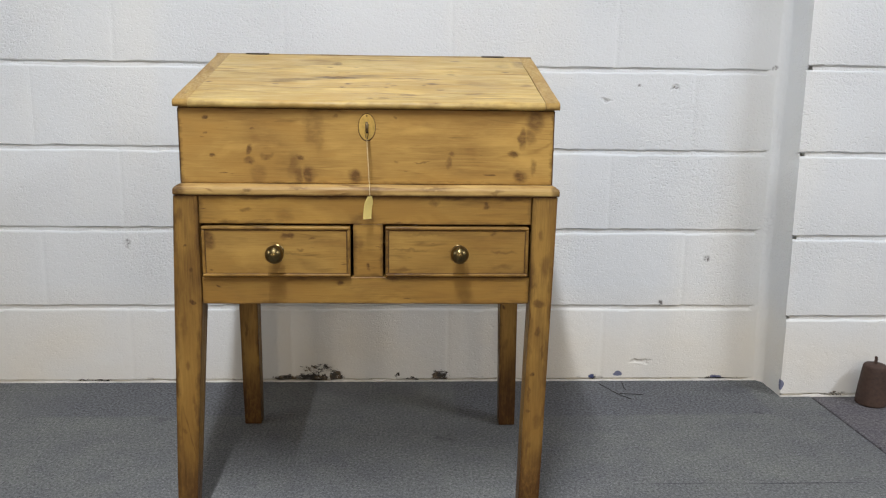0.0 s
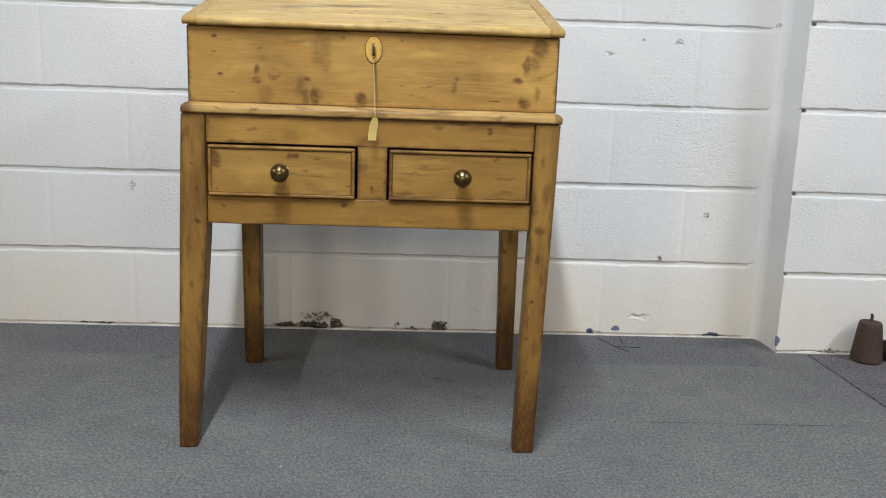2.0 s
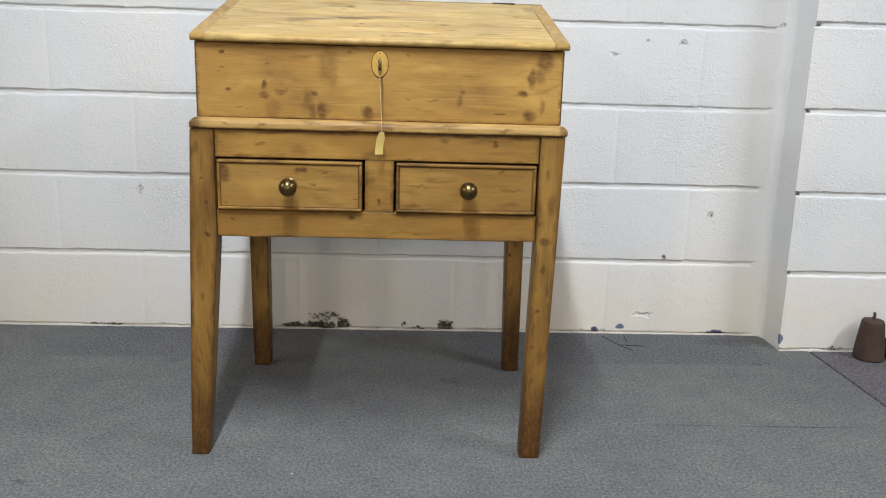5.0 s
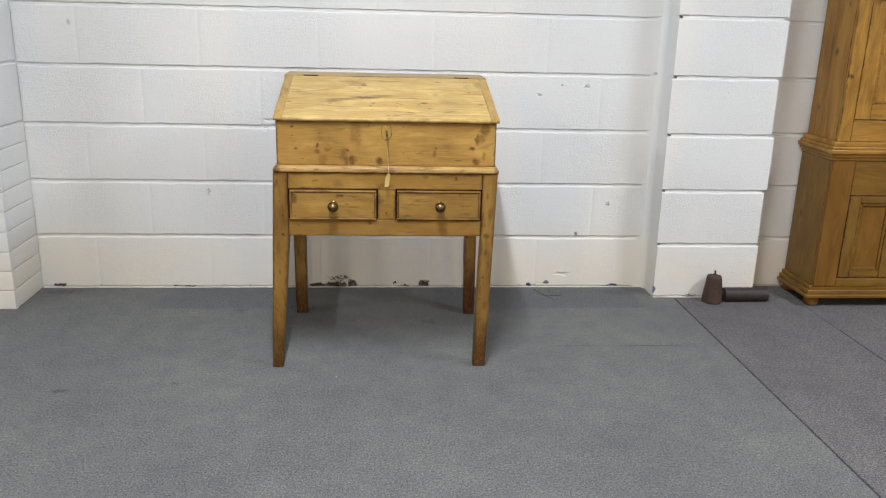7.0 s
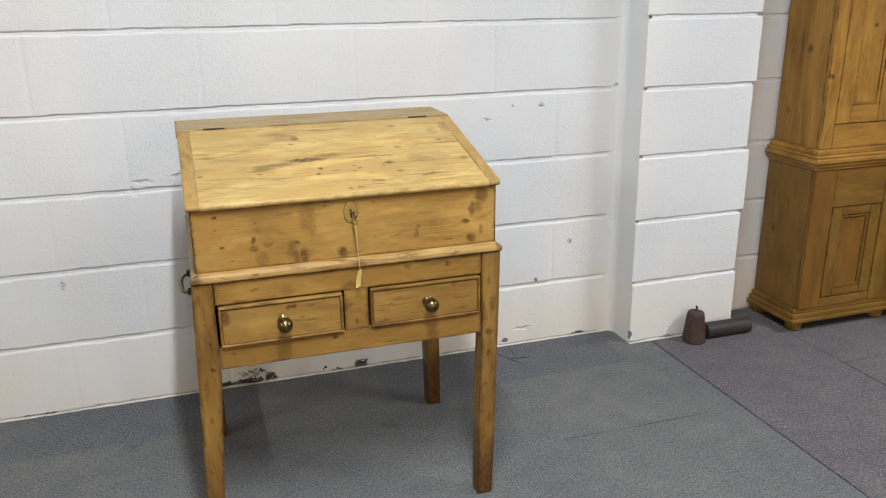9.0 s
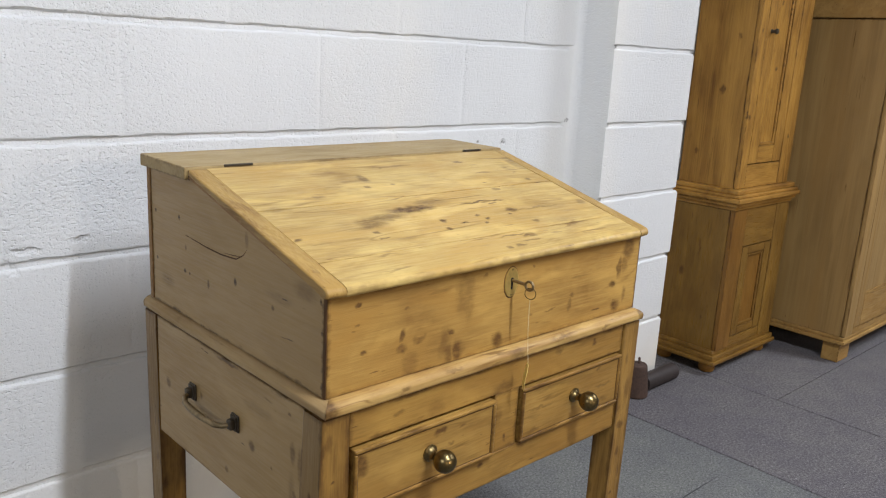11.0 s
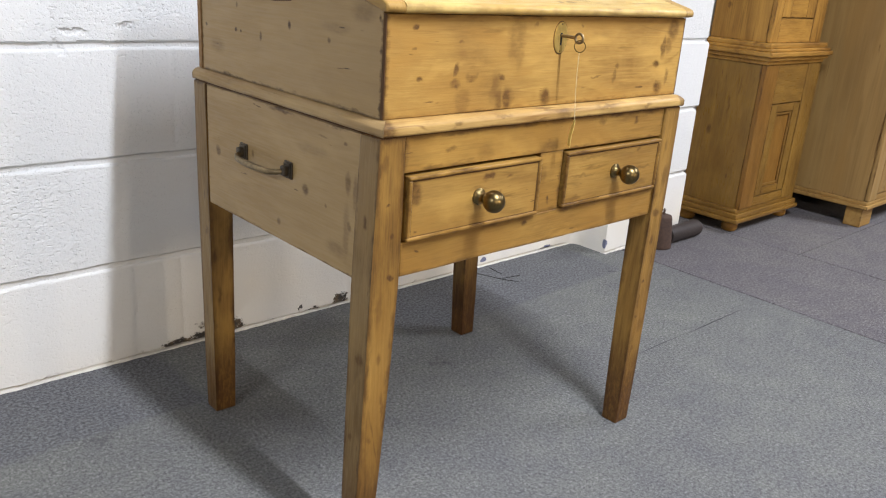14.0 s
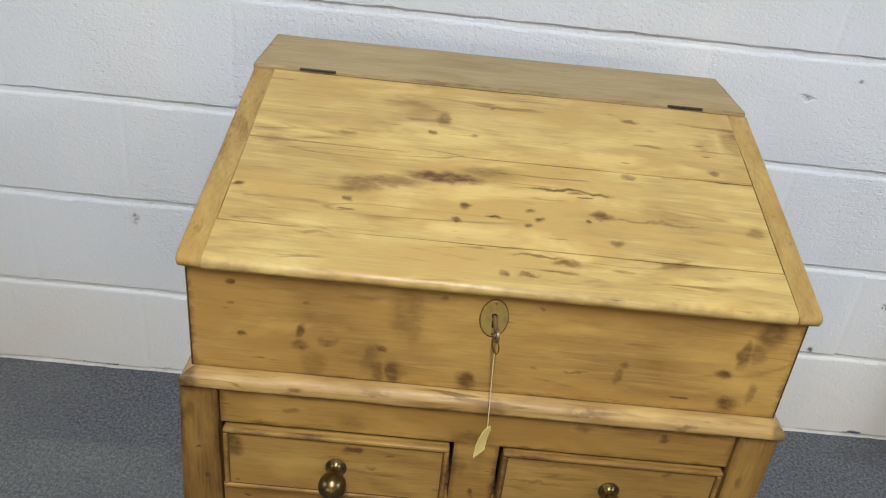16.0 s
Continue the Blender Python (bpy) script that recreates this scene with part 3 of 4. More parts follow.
lip_paint = plain("thick_white_paint", (0.66, 0.635, 0.585), 0.6, 60.0, 0.22, 0.0, 0.5, 0.003)
plaster = plain("grey_plaster", (0.15, 0.15, 0.147), 0.7, 30.0, 0.06, 0.0, 0.2, 0.002)

# ---- mesh helpers ----


def finish(name, bm, material, smooth=True):
    """A mesh whose large faces stay flat while the rounded edges between them shade softly."""
    bmesh.ops.recalc_face_normals(bm, faces=bm.faces)
    bm.normal_update()
    corners = []
    for f in bm.faces:
        for v in f.verts:
            total = Vector((0, 0, 0))
            for g in v.link_faces:
                if g.normal.dot(f.normal) > 0.62:
                    total += g.normal * g.calc_area()
            corners.append(total.normalized() if total.length > 0 else f.normal.copy())
    data = bpy.data.meshes.new(name)
    span = [[v.co[k] for v in bm.verts] for k in range(3)]
    bm.to_mesh(data)
    for word, pick in (("low_corner", min), ("high_corner", max)):
        corner = data.attributes.new(word, "FLOAT_VECTOR", "POINT")
        corner.data.foreach_set("vector", [pick(c) for c in span] * len(data.vertices))
    bm.free()
    data.materials.append(material)
    if smooth:
        data.polygons.foreach_set("use_smooth", [True] * len(data.polygons))
        data.normals_split_custom_set([tuple(c) for c in corners])
    return data


def part(name, bm, material, parent=None, label=""):
    ob = new(name, finish(name, bm, material))
    ob.parent = parent
    return tagged(ob, label)


def hugged(leg):
    """Lets the dirt along the arrises follow the taper of a leg."""
    data = leg.data
    spots = [v.co.copy() for v in data.vertices]
    for word, pick in (("low_corner", min), ("high_corner", max)):
        corner = data.attributes[word].data
        for k, c in enumerate(spots):
            ring = [q for q in spots if abs(q.z - c.z) < 0.012]
            corner[k].vector = (pick(q.x for q in ring), pick(q.y for q in ring), pick(q.z for q in spots))
    return leg


def shaded_side(leg):
    """Sets a left-hand leg's outer side greyer, its shade painted in the material."""
    leg.data.materials.append(wood_leg_shaded)
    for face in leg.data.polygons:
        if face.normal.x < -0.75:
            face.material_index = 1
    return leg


def thing(name, at, label, category, group="", kind="", rz=0.0):
    ob = new(name)
    ob.empty_display_size = 0.05
    ob.matrix_world = pose(*at, 0, 0, rz)
    return tagged(ob, label, category, group, kind)


def box(bm, x0, x1, y0, y1, z0, z1, soft=0.0, seg=2):
    """A box with its edges rounded by soft."""
    made = bmesh.ops.create_cube(bm, size=1.0)["verts"]
    for v in made:
        v.co = Vector(((x0 + x1) / 2 + v.co.x * (x1 - x0), (y0 + y1) / 2 + v.co.y * (y1 - y0), (z0 + z1) / 2 + v.co.z * (z1 - z0)))
    if soft:
        edges = list({e for v in made for e in v.link_edges})
        bmesh.ops.bevel(bm, geom=edges, offset=soft, segments=seg, profile=0.5, affect="EDGES")
    return bm


def aged(bm, amp=0.0007, step=0.035, axis=None):
    """Cuts a straight piece across its length and shifts its edges a little, as old handwork has it."""
    span = [max(v.co[k] for v in bm.verts) - min(v.co[k] for v in bm.verts) for k in range(3)]
    k = span.index(max(span)) if axis is None else axis
    low = min(v.co[k] for v in bm.verts)
    normal = [0.0, 0.0, 0.0]
    normal[k] = 1.0
    for n in range(1, int(span[k] / step)):
        at = [0.0, 0.0, 0.0]
        at[k] = low + n * step
        bmesh.ops.bisect_plane(bm, geom=bm.verts[:] + bm.edges[:] + bm.faces[:], plane_co=at, plane_no=normal)
    mid = [sum(v.co[j] for v in bm.verts) / len(bm.verts) for j in range(3)]
    for v in bm.verts:
        for j in range(3):
            if j != k:
                side = 1.7 if v.co[j] > mid[j] else -2.3
                v.co[j] += amp * (noise.noise((v.co[k] * 7.0 + side, side * 3.1 + mid[j] * 40, j * 5.3)) + 0.6 * noise.noise((v.co[k] * 26.0, side * 1.3, mid[2] * 60 + j)))
    return bm


def boxed(*args, **kw):
    return box(bmesh.new(), *args, **kw)


def post(bottom, top, z0, z1, soft=0.003, steps=6, wobble=0.0006, knee=()):
    """A tapering square post between two rectangles (x0, x1, y0, y1), slightly uneven; the sides in knee are plumb in the upper third."""
    bm = bmesh.new()
    rings = []
    for k in range(steps + 1):
        f = k / steps
        x0, x1, y0, y1 = (b + (t - b) * (min(1.0, f * 1.5) if i in knee else f) for i, (b, t) in enumerate(zip(bottom, top)))
        z = z0 + (z1 - z0) * f
        j = [wobble * noise.noise((x0 * 9, z * 13, i * 3.1)) for i in range(4)]
        rings.append([bm.verts.new(c) for c in ((x0 + j[0], y0 + j[1], z), (x1 + j[2], y0 + j[1], z), (x1 + j[2], y1 + j[3], z), (x0 + j[0], y1 + j[3], z))])
    for a, b in zip(rings, rings[1:]):
        for k in range(4):
            bm.faces.new((a[k], a[(k + 1) % 4], b[(k + 1) % 4], b[k]))
    bm.faces.new(rings[0][::-1])
    bm.faces.new(rings[-1])
    up = [e for e in bm.edges if abs(e.verts[0].co.z - e.verts[1].co.z) > 0.01]
    ends = [e for e in bm.edges if e.is_boundary or (abs(e.verts[0].co.z - e.verts[1].co.z) < 1e-5 and e.verts[0].co.z in (z0, z1))]
    bmesh.ops.bevel(bm, geom=up + ends, offset=soft, segments=2, profile=0.5, affect="EDGES")
    return bm


def swept(profile, axis, a, b, soft=0.0):
    """A closed outline drawn in the two other axes (in x, y, z order), pushed from a to b along axis."""
    bm = bmesh.new()
    k = "xyz".index(axis)

    def at(p, v):
        c = list(p)
        c.insert(k, v)
        return bm.verts.new(c)

    one, two = [at(p, a) for p in profile], [at(p, b) for p in profile]
    for n in range(len(profile)):
        m = (n + 1) % len(profile)
        bm.faces.new((one[n], one[m], two[m], two[n]))
    bm.faces.new(one[::-1])
    bm.faces.new(two)
    if soft:
        bmesh.ops.bevel(bm, geom=list(bm.edges), offset=soft, segments=2, profile=0.5, affect="EDGES")
    return bm


def turned(profile, seg=28):
    """A solid of revolution about z from (radius, z) pairs."""
    bm = bmesh.new()
    rings = []
    for r, z in profile:
        rings.append([bm.verts.new((r * math.cos(2 * math.pi * k / seg), r * math.sin(2 * math.pi * k / seg), z)) for k in range(seg)])
    for a, b in zip(rings, rings[1:]):
        for k in range(seg):
            bm.faces.new((a[k], a[(k + 1) % seg], b[(k + 1) % seg], b[k]))
    bm.faces.new(rings[0][::-1])
    bm.faces.new(rings[-1])
    return bm


def moved(bm, m):
    bmesh.ops.transform(bm, matrix=m, verts=bm.verts)
    return bm


def rod(points, radius, seg=10, ends=None):
    """A round bar along a line of points; ends: radii, one a point."""
    bm = bmesh.new()
    pts = [Vector(p) for p in points]
    rings = []
    side = None
    for k, p in enumerate(pts):
        d = (pts[min(k + 1, len(pts) - 1)] - pts[max(k - 1, 0)]).normalized()
        if side is None:
            side = d.orthogonal().normalized()
        side = (side - d * side.dot(d)).normalized()
        up = d.cross(side)
        r = ends[k] if ends else radius
        rings.append([bm.verts.new(p + r * (math.cos(2 * math.pi * j / seg) * side + math.sin(2 * math.pi * j / seg) * up)) for j in range(seg)])
    for a, b in zip(rings, rings[1:]):
        for j in range(seg):
            bm.faces.new((a[j], a[(j + 1) % seg], b[(j + 1) % seg], b[j]))
    bm.faces.new(rings[0][::-1])
    bm.faces.new(rings[-1])
    return bm


def hoop(radius, thick, seg=28, tube=8):
    bm = bmesh.new()
    rings = []
    for k in range(seg):
        a = 2 * math.pi * k / seg
        rings.append([bm.verts.new(((radius + thick * math.cos(2 * math.pi * j / tube)) * math.cos(a), thick * math.sin(2 * math.pi * j / tube), (radius + thick * math.cos(2 * math.pi * j / tube)) * math.sin(a))) for j in range(tube)])
    for k in range(seg):
        a, b = rings[k], rings[(k + 1) % seg]
        for j in range(tube):
            bm.faces.new((a[j], a[(j + 1) % tube], b[(j + 1) % tube], b[j]))
    return bm


# ---- the room ----
WALL, PIER, CEIL = 2.200, 2.066, 2.75


def shell(name, bm, material, label, category):
    return tagged(part(name, bm, material), label, category, kind="structure")


shell("floor", boxed(-6.2, 5.2, -9.2, 2.6, -0.16, -0.012), carpet_old, "dark charcoal floor under the carpets", "floor")
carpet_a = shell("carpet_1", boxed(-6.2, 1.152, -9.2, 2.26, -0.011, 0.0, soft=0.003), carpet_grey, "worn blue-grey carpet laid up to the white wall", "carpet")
shell("carpet_2", boxed(1.158, 1.673, -9.2, 2.26, -0.011, -0.0005, soft=0.003), carpet_mauve, "coarse mauve-grey carpet strip with a cut edge", "carpet")
shell("carpet_3", boxed(1.677, 5.2, -9.2, 1.69, -0.011, 0.0, soft=0.003), carpet_mauve, "coarse mauve-grey carpet by the wardrobe", "carpet")
shell("carpet_4", boxed(1.674, 5.2, 1.692, 2.26, -0.011, -0.0006), carpet_mauve, "coarse mauve-grey carpet under the cupboards", "carpet")
shell("ceiling", boxed(-6.2, 5.2, -9.2, 2.6, CEIL, CEIL + 0.15), plaster, "plain grey ceiling", "ceiling")
shell("wall_south", boxed(-6.2, 5.2, -9.4, -9.2, -0.16, CEIL + 0.15), plaster, "plain grey wall", "wall")
shell("wall_west", boxed(-6.4, -6.2, -9.4, 2.6, -0.16, CEIL + 0.15), plaster, "plain grey wall", "wall")
shell("wall_east", boxed(5.2, 5.4, -9.4, 2.6, -0.16, CEIL + 0.15), plaster, "plain grey wall", "wall")
wall_north = shell("wall_north", boxed(-6.2, 5.2, WALL + 0.0080, 2.6, -0.16, CEIL), wall_paint, "white-painted concrete block wall, chipped along the floor", "wall")
pier_right = shell("pier_right", boxed(1.0735, 1.4785, PIER + 0.0080, WALL + 0.02, -0.02, CEIL), wall_paint, "white-painted block pier standing proud of the wall", "pier")
pier_left = shell("pier_left", boxed(-1.9200, -1.4740, 1.9500, WALL + 0.02, -0.02, CEIL), wall_paint, "white-painted brick pier standing proud of the wall", "pier")

# ---- the desk ----


def clerks_desk():
    desk = thing("clerks_desk", (-0.066, 1.395, 0), "old waxed pine clerk's desk with sloping lid and two small drawers", "desk")
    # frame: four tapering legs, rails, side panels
    shaded_side(hugged(part("leg", post((-0.367, -0.3325, 0.001, 0.036), (-0.346, -0.303, 0.0, 0.0445), 0.0, 0.6478, knee=(1, 3)), wood_leg, desk)))
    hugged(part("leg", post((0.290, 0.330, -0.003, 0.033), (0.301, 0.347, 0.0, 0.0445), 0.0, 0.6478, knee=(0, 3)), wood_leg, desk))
    shaded_side(hugged(part("leg", post((-0.338, -0.296, 0.500, 0.538), (-0.3440, -0.296, 0.494, 0.537), 0.0, 0.6478), wood_leg, desk)))
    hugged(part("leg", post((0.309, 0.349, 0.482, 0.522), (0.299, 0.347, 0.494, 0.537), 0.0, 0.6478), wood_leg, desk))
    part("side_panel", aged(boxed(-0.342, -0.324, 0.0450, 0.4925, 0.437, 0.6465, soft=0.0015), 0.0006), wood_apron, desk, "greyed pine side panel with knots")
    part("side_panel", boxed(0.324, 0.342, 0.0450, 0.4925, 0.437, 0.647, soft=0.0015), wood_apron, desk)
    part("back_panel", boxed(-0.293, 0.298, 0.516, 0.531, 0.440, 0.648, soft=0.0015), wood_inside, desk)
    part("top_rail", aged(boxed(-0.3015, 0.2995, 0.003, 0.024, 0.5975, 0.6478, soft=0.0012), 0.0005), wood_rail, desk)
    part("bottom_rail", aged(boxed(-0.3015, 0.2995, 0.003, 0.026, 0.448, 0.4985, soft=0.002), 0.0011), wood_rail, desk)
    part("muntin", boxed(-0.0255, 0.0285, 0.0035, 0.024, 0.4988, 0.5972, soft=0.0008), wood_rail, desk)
    part("dust_board", boxed(-0.323, 0.323, 0.060, 0.490, 0.462, 0.472), wood_inside, desk)
    # drawers
    for x0, x1, pull, knob_x in ((-0.2995, -0.0285, -0.0035, -0.163), (0.0310, 0.2975, -0.0015, 0.167)):
        front = part("drawer", boxed(x0 + 0.0022, x1 - 0.0022, pull, 0.018, 0.5012, 0.5935, soft=0.0014), wood_drawer, desk, "small pine drawer with a beaded edge")
        b = 0.0058
        for p0, p1, q0, q1 in ((x0 + 0.002, x1 - 0.002, 0.5878, 0.5938), (x0 + 0.002, x1 - 0.002, 0.5010, 0.5070), (x0 + 0.002, x0 + 0.002 + b, 0.5072, 0.5876), (x1 - 0.002 - b, x1 - 0.002, 0.5072, 0.5876)):
            part("bead", boxed(p0, p1, pull - 0.0028, pull + 0.004, q0, q1, soft=0.0020), wood_rail, front)
        dirt = bmesh.new()
        for p0, p1, q0, q1 in ((x0 + 0.0078, x1 - 0.0078, 0.5862, 0.5877), (x0 + 0.0078, x1 - 0.0078, 0.5071, 0.5080), (x0 + 0.0079, x0 + 0.0090, 0.5081, 0.5861), (x1 - 0.0092, x1 - 0.0079, 0.5081, 0.5861)):
            box(dirt, p0, p1, pull - 0.0006, pull + 0.004, q0, q1)
        part("dirt_line", dirt, wood_end, front, "dirt gathered inside the bead")
        part("drawer_box", boxed(x0 + 0.008, x1 - 0.008, 0.0185, 0.40, 0.5040, 0.588), wood_inside, front)
        prof = [(0.0125, 0.0), (0.0128, 0.0018), (0.0108, 0.0032), (0.0075, 0.0055), (0.0062, 0.010), (0.0064, 0.014), (0.0088, 0.0168)]
        prof += [(0.0167 * math.sin(a), 0.0315 - 0.0167 * math.cos(a)) for a in [0.66 + k * (math.pi - 0.72) / 12 for k in range(13)]]
        knob = moved(turned(prof), pose(knob_x, pull, 0.5485, 90))
        part("knob", knob, brass, front, "tarnished brass ball knob")
    # moulded edge between frame and box
    nose = [(-0.0022, 0.6500), (-0.0036, 0.6512), (-0.0040, 0.6535), (-0.0040, 0.6592), (-0.0028, 0.6628), (0.0022, 0.6672), (0.0075, 0.6695), (0.030, 0.6695), (0.030, 0.6500)]
    front_edge = bmesh.new()
    rows = []
    for p in nose:  # the mitred front piece
        rows.append((front_edge.verts.new((-0.3405 + p[0], *p)), front_edge.verts.new((0.3452 - p[0], *p))))
    for k in range(len(rows)):
        a, c = rows[k], rows[(k + 1) % len(rows)]
        front_edge.faces.new((a[0], a[1], c[1], c[0]))
    front_edge.faces.new([r[0] for r in rows][::-1])
    front_edge.faces.new([r[1] for r in rows])
    part("moulding", aged(front_edge, 0.0009), wood_edge, desk, "pale rubbed pine front moulding")
    for s, x in ((-1, -0.3408), (1, 0.3455)):
        prof = [(x + s * -p[0], p[1]) for p in nose]
        bm = bmesh.new()
        ends = [[bm.verts.new((q[0], (p[0] if n == 0 else 0.5385), q[1])) for p, q in zip(nose, prof)] for n in range(2)]
        for k in range(len(prof)):
            m = (k + 1) % len(prof)
            bm.faces.new((ends[0][k], ends[0][m], ends[1][m], ends[1][k]))
        bm.faces.new(ends[0])
        bm.faces.new(ends[1][::-1])
        part("moulding", aged(bm, 0.0009), wood_edge_side, desk)
    # dark bars close the joint under the moulding, its shade painted in
    for name, x0, x1, y0, y1 in (("dirt_line", -0.3432, 0.3446, 0.0022, 0.0220), ("dirt_line", -0.3412, -0.3225, 0.0222, 0.5340), ("dirt_line", 0.3225, 0.3432, 0.0222, 0.5340)):
        part(name, boxed(x0, x1, y0, y1, 0.6474, 0.6504), wood_end, desk, "dark bar closing the joint under the moulding, gap shade painted in")
    # the sloping box
    part("box_front", aged(boxed(-0.3325, 0.3365, 0.0125, 0.0280, 0.6697, 0.8030, soft=0.0016), 0.0006), wood_box_front, desk, "pine front board with dark knots and stains")
    for x0, x1 in ((-0.3340, -0.3326), (0.3366, 0.3380)):
        part("end_grain", boxed(x0, x1, 0.0130, 0.0185, 0.6699, 0.8030), wood_end, desk, "dark end grain of the front board")
    outline = [(0.0188, 0.6697), (0.5165, 0.6697), (0.5165, 0.8935), (0.372, 0.8935), (0.0188, 0.8052)]
    part("box_side", swept(outline, "x", -0.3342, -0.318, 0.0006), wood_box_side, desk, "greyed pine side board with small nail holes")
    part("box_side", swept(outline, "x", 0.322, 0.3382, 0.0006), wood_box_side, desk)
    split = [(0.396, 0.8045), (0.360, 0.8022), (0.326, 0.8000), (0.280, 0.7990), (0.236, 0.8020), (0.216, 0.8120), (0.206, 0.8215)]
    thick = [0.0004, 0.0007, 0.0010, 0.0012, 0.0011, 0.0007, 0.0003]
    part("crack", rod([(-0.3342, y, z) for y, z in split], 0.001, 6, thick), wood_end, desk, "thin curved crack in the side board")
    part("crack", rod([(-0.3342, y, z) for y, z in ((0.270, 0.8035), (0.240, 0.8062), (0.220, 0.8092))], 0.001, 6, [0.0003, 0.0008, 0.0003]), wood_end, desk)
    part("box_back", boxed(-0.336, 0.340, 0.5170, 0.5290, 0.6697, 0.8935, soft=0.001), wood_inside, desk)
    part("box_floor", boxed(-0.317, 0.321, 0.0300, 0.5160, 0.670, 0.682), wood_inside, desk)
    part("top_board", aged(boxed(-0.3440, 0.3468, 0.3735, 0.5345, 0.8940, 0.9135, soft=0.0022), 0.0008), wood_top, desk, "flat greyish pine board behind the lid")
    # the lid, sloping from the flat board to the front edge
    tilt = math.degrees(math.atan2(0.0938, 0.365))
    run = math.hypot(0.0938, 0.365)
    slope = pose(0, 0.0075, 0.8042, tilt)
    lid = part("lid", moved(boxed(-0.3395, 0.3455, 0.006, run - 0.002, 0.0, 0.0042, soft=0.0008), slope), wood_inside, desk, "sloping pine lid of jointed boards with cleated ends")
    cuts = [-0.0055, 0.0605, 0.2175, run - 0.0028]

    def nosed(a, c, x0, x1):
        """A piece of the lid with the rounded front edge."""
        return swept([(a + 0.0040, 0.0005), (a + 0.0008, 0.0025), (a, 0.0060), (a + 0.0008, 0.0100), (a + 0.0045, 0.0130), (a + 0.010, 0.0141), (c - 0.0006, 0.0141), (c - 0.0006, 0.0046), (a + 0.014, 0.0043), (a + 0.014, 0.0005)], "x", x0, x1)

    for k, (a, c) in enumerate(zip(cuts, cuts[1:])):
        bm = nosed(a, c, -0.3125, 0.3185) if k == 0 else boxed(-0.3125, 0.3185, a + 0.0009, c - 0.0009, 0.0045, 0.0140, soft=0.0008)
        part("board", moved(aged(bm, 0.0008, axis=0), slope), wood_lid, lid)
    for c in cuts[1:3]:
        part("joint", moved(boxed(-0.3120, 0.3180, c - 0.0008, c + 0.0008, 0.0046, 0.0131), slope), wood_end, lid, "dark line of an open board joint")
    for x0, x1 in ((-0.3412, -0.3128), (0.3188, 0.3465)):
        bm = nosed(cuts[0], cuts[-1], x0, x1)
        outer = min(x0, x1, key=lambda x: -abs(x))
        rim = [e for e in bm.edges if all(abs(v.co.x - outer) < 1e-5 for v in e.verts) and max(v.co.z for v in e.verts) > 0.004]
        bmesh.ops.bevel(bm, geom=rim, offset=0.0030, segments=3, profile=0.5, affect="EDGES")
        for v in bm.verts:  # the front corner is rubbed round
            if v.co.y < 0.006 and abs(v.co.x - outer) < 0.012:
                v.co.y += 0.004 * (1 - abs(v.co.x - outer) / 0.012) ** 2
        part("cleat", moved(aged(bm, 0.0008, axis=1), slope), wood_cleat, lid)
    # dark strip stands in for the shade and dirt behind the lid
    part("dirt_line", boxed(-0.338, 0.344, 0.3690, 0.3732, 0.8942, 0.9085), wood_end, desk, "dark strip in the gap behind the lid, dirt with painted shade")
    for x in (-0.254, 0.260):
        bm = boxed(x - 0.025, x + 0.025, 0.3712, 0.3736, 0.9110, 0.9148, soft=0.0010)
        part("hinge", bm, black_iron, desk, "narrow black iron butt hinge")
    # lock plate
    plate = bmesh.new()
    ring = []
    for z, k in ((0.0, 1.0), (0.0012, 1.0), (0.0018, 0.93)):
        ring.append([plate.verts.new((0.0148 * k * math.cos(2 * math.pi * j / 36), 0.0232 * k * math.sin(2 * math.pi * j / 36), z)) for j in range(36)])
    for a, c in zip(ring, ring[1:]):
        for j in range(36):
            plate.faces.new((a[j], a[(j + 1) % 36], c[(j + 1) % 36], c[j]))
    plate.faces.new(ring[0][::-1])
    plate.faces.new(ring[-1])
    lock = part("escutcheon", moved(plate, pose(0.0, 0.0123, 0.7720, 90)), plate_brass, desk, "oval brass keyhole plate")
    # slightly larger dark oval: dirt and the plate's shade in one colour
    rim = turned([(0.0160, 0.0), (0.0160, 0.0004)], 36)
    bmesh.ops.scale(rim, vec=(1.0, 1.56, 1.0), verts=rim.verts)
    part("dirt_line", moved(rim, pose(0.0, 0.0125, 0.7716, 90)), wood_end, lock, "dark rim of dirt and painted shade round the plate")
    hole = turned([(0.0032, 0.0), (0.0032, 0.0004)], 18)
    box(hole, -0.0017, 0.0017, -0.0150, 0.0, 0.0, 0.0004)
    part("keyhole", moved(hole, pose(0.0, 0.0104, 0.7760, 90)), hole_black, lock)
    for z in (0.0198, -0.0198):
        part("pin", moved(turned([(0.0014, 0), (0.0012, 0.0005), (0.0006, 0.0008)], 10), pose(0.0, 0.0106, 0.7720 + z, 90)), brass, lock)
    # carrying handle on the side
    bail = [(-0.346, 0.361), (-0.352, 0.360), (-0.3605, 0.354), (-0.367, 0.340), (-0.3695, 0.320), (-0.3700, 0.299), (-0.3695, 0.278), (-0.367, 0.246), (-0.3605, 0.232), (-0.352, 0.226), (-0.346, 0.225)]
    line = [(x, y, 0.557 - 0.22 * (-0.346 - x)) for x, y in bail]
    thick = [0.0034, 0.0038, 0.0042, 0.0047, 0.0052, 0.0055, 0.0052, 0.0047, 0.0042, 0.0038, 0.0034]
    handle = part("handle", rod(line, 0.004, 10, thick), old_iron, desk, "worn cast-iron carrying handle")
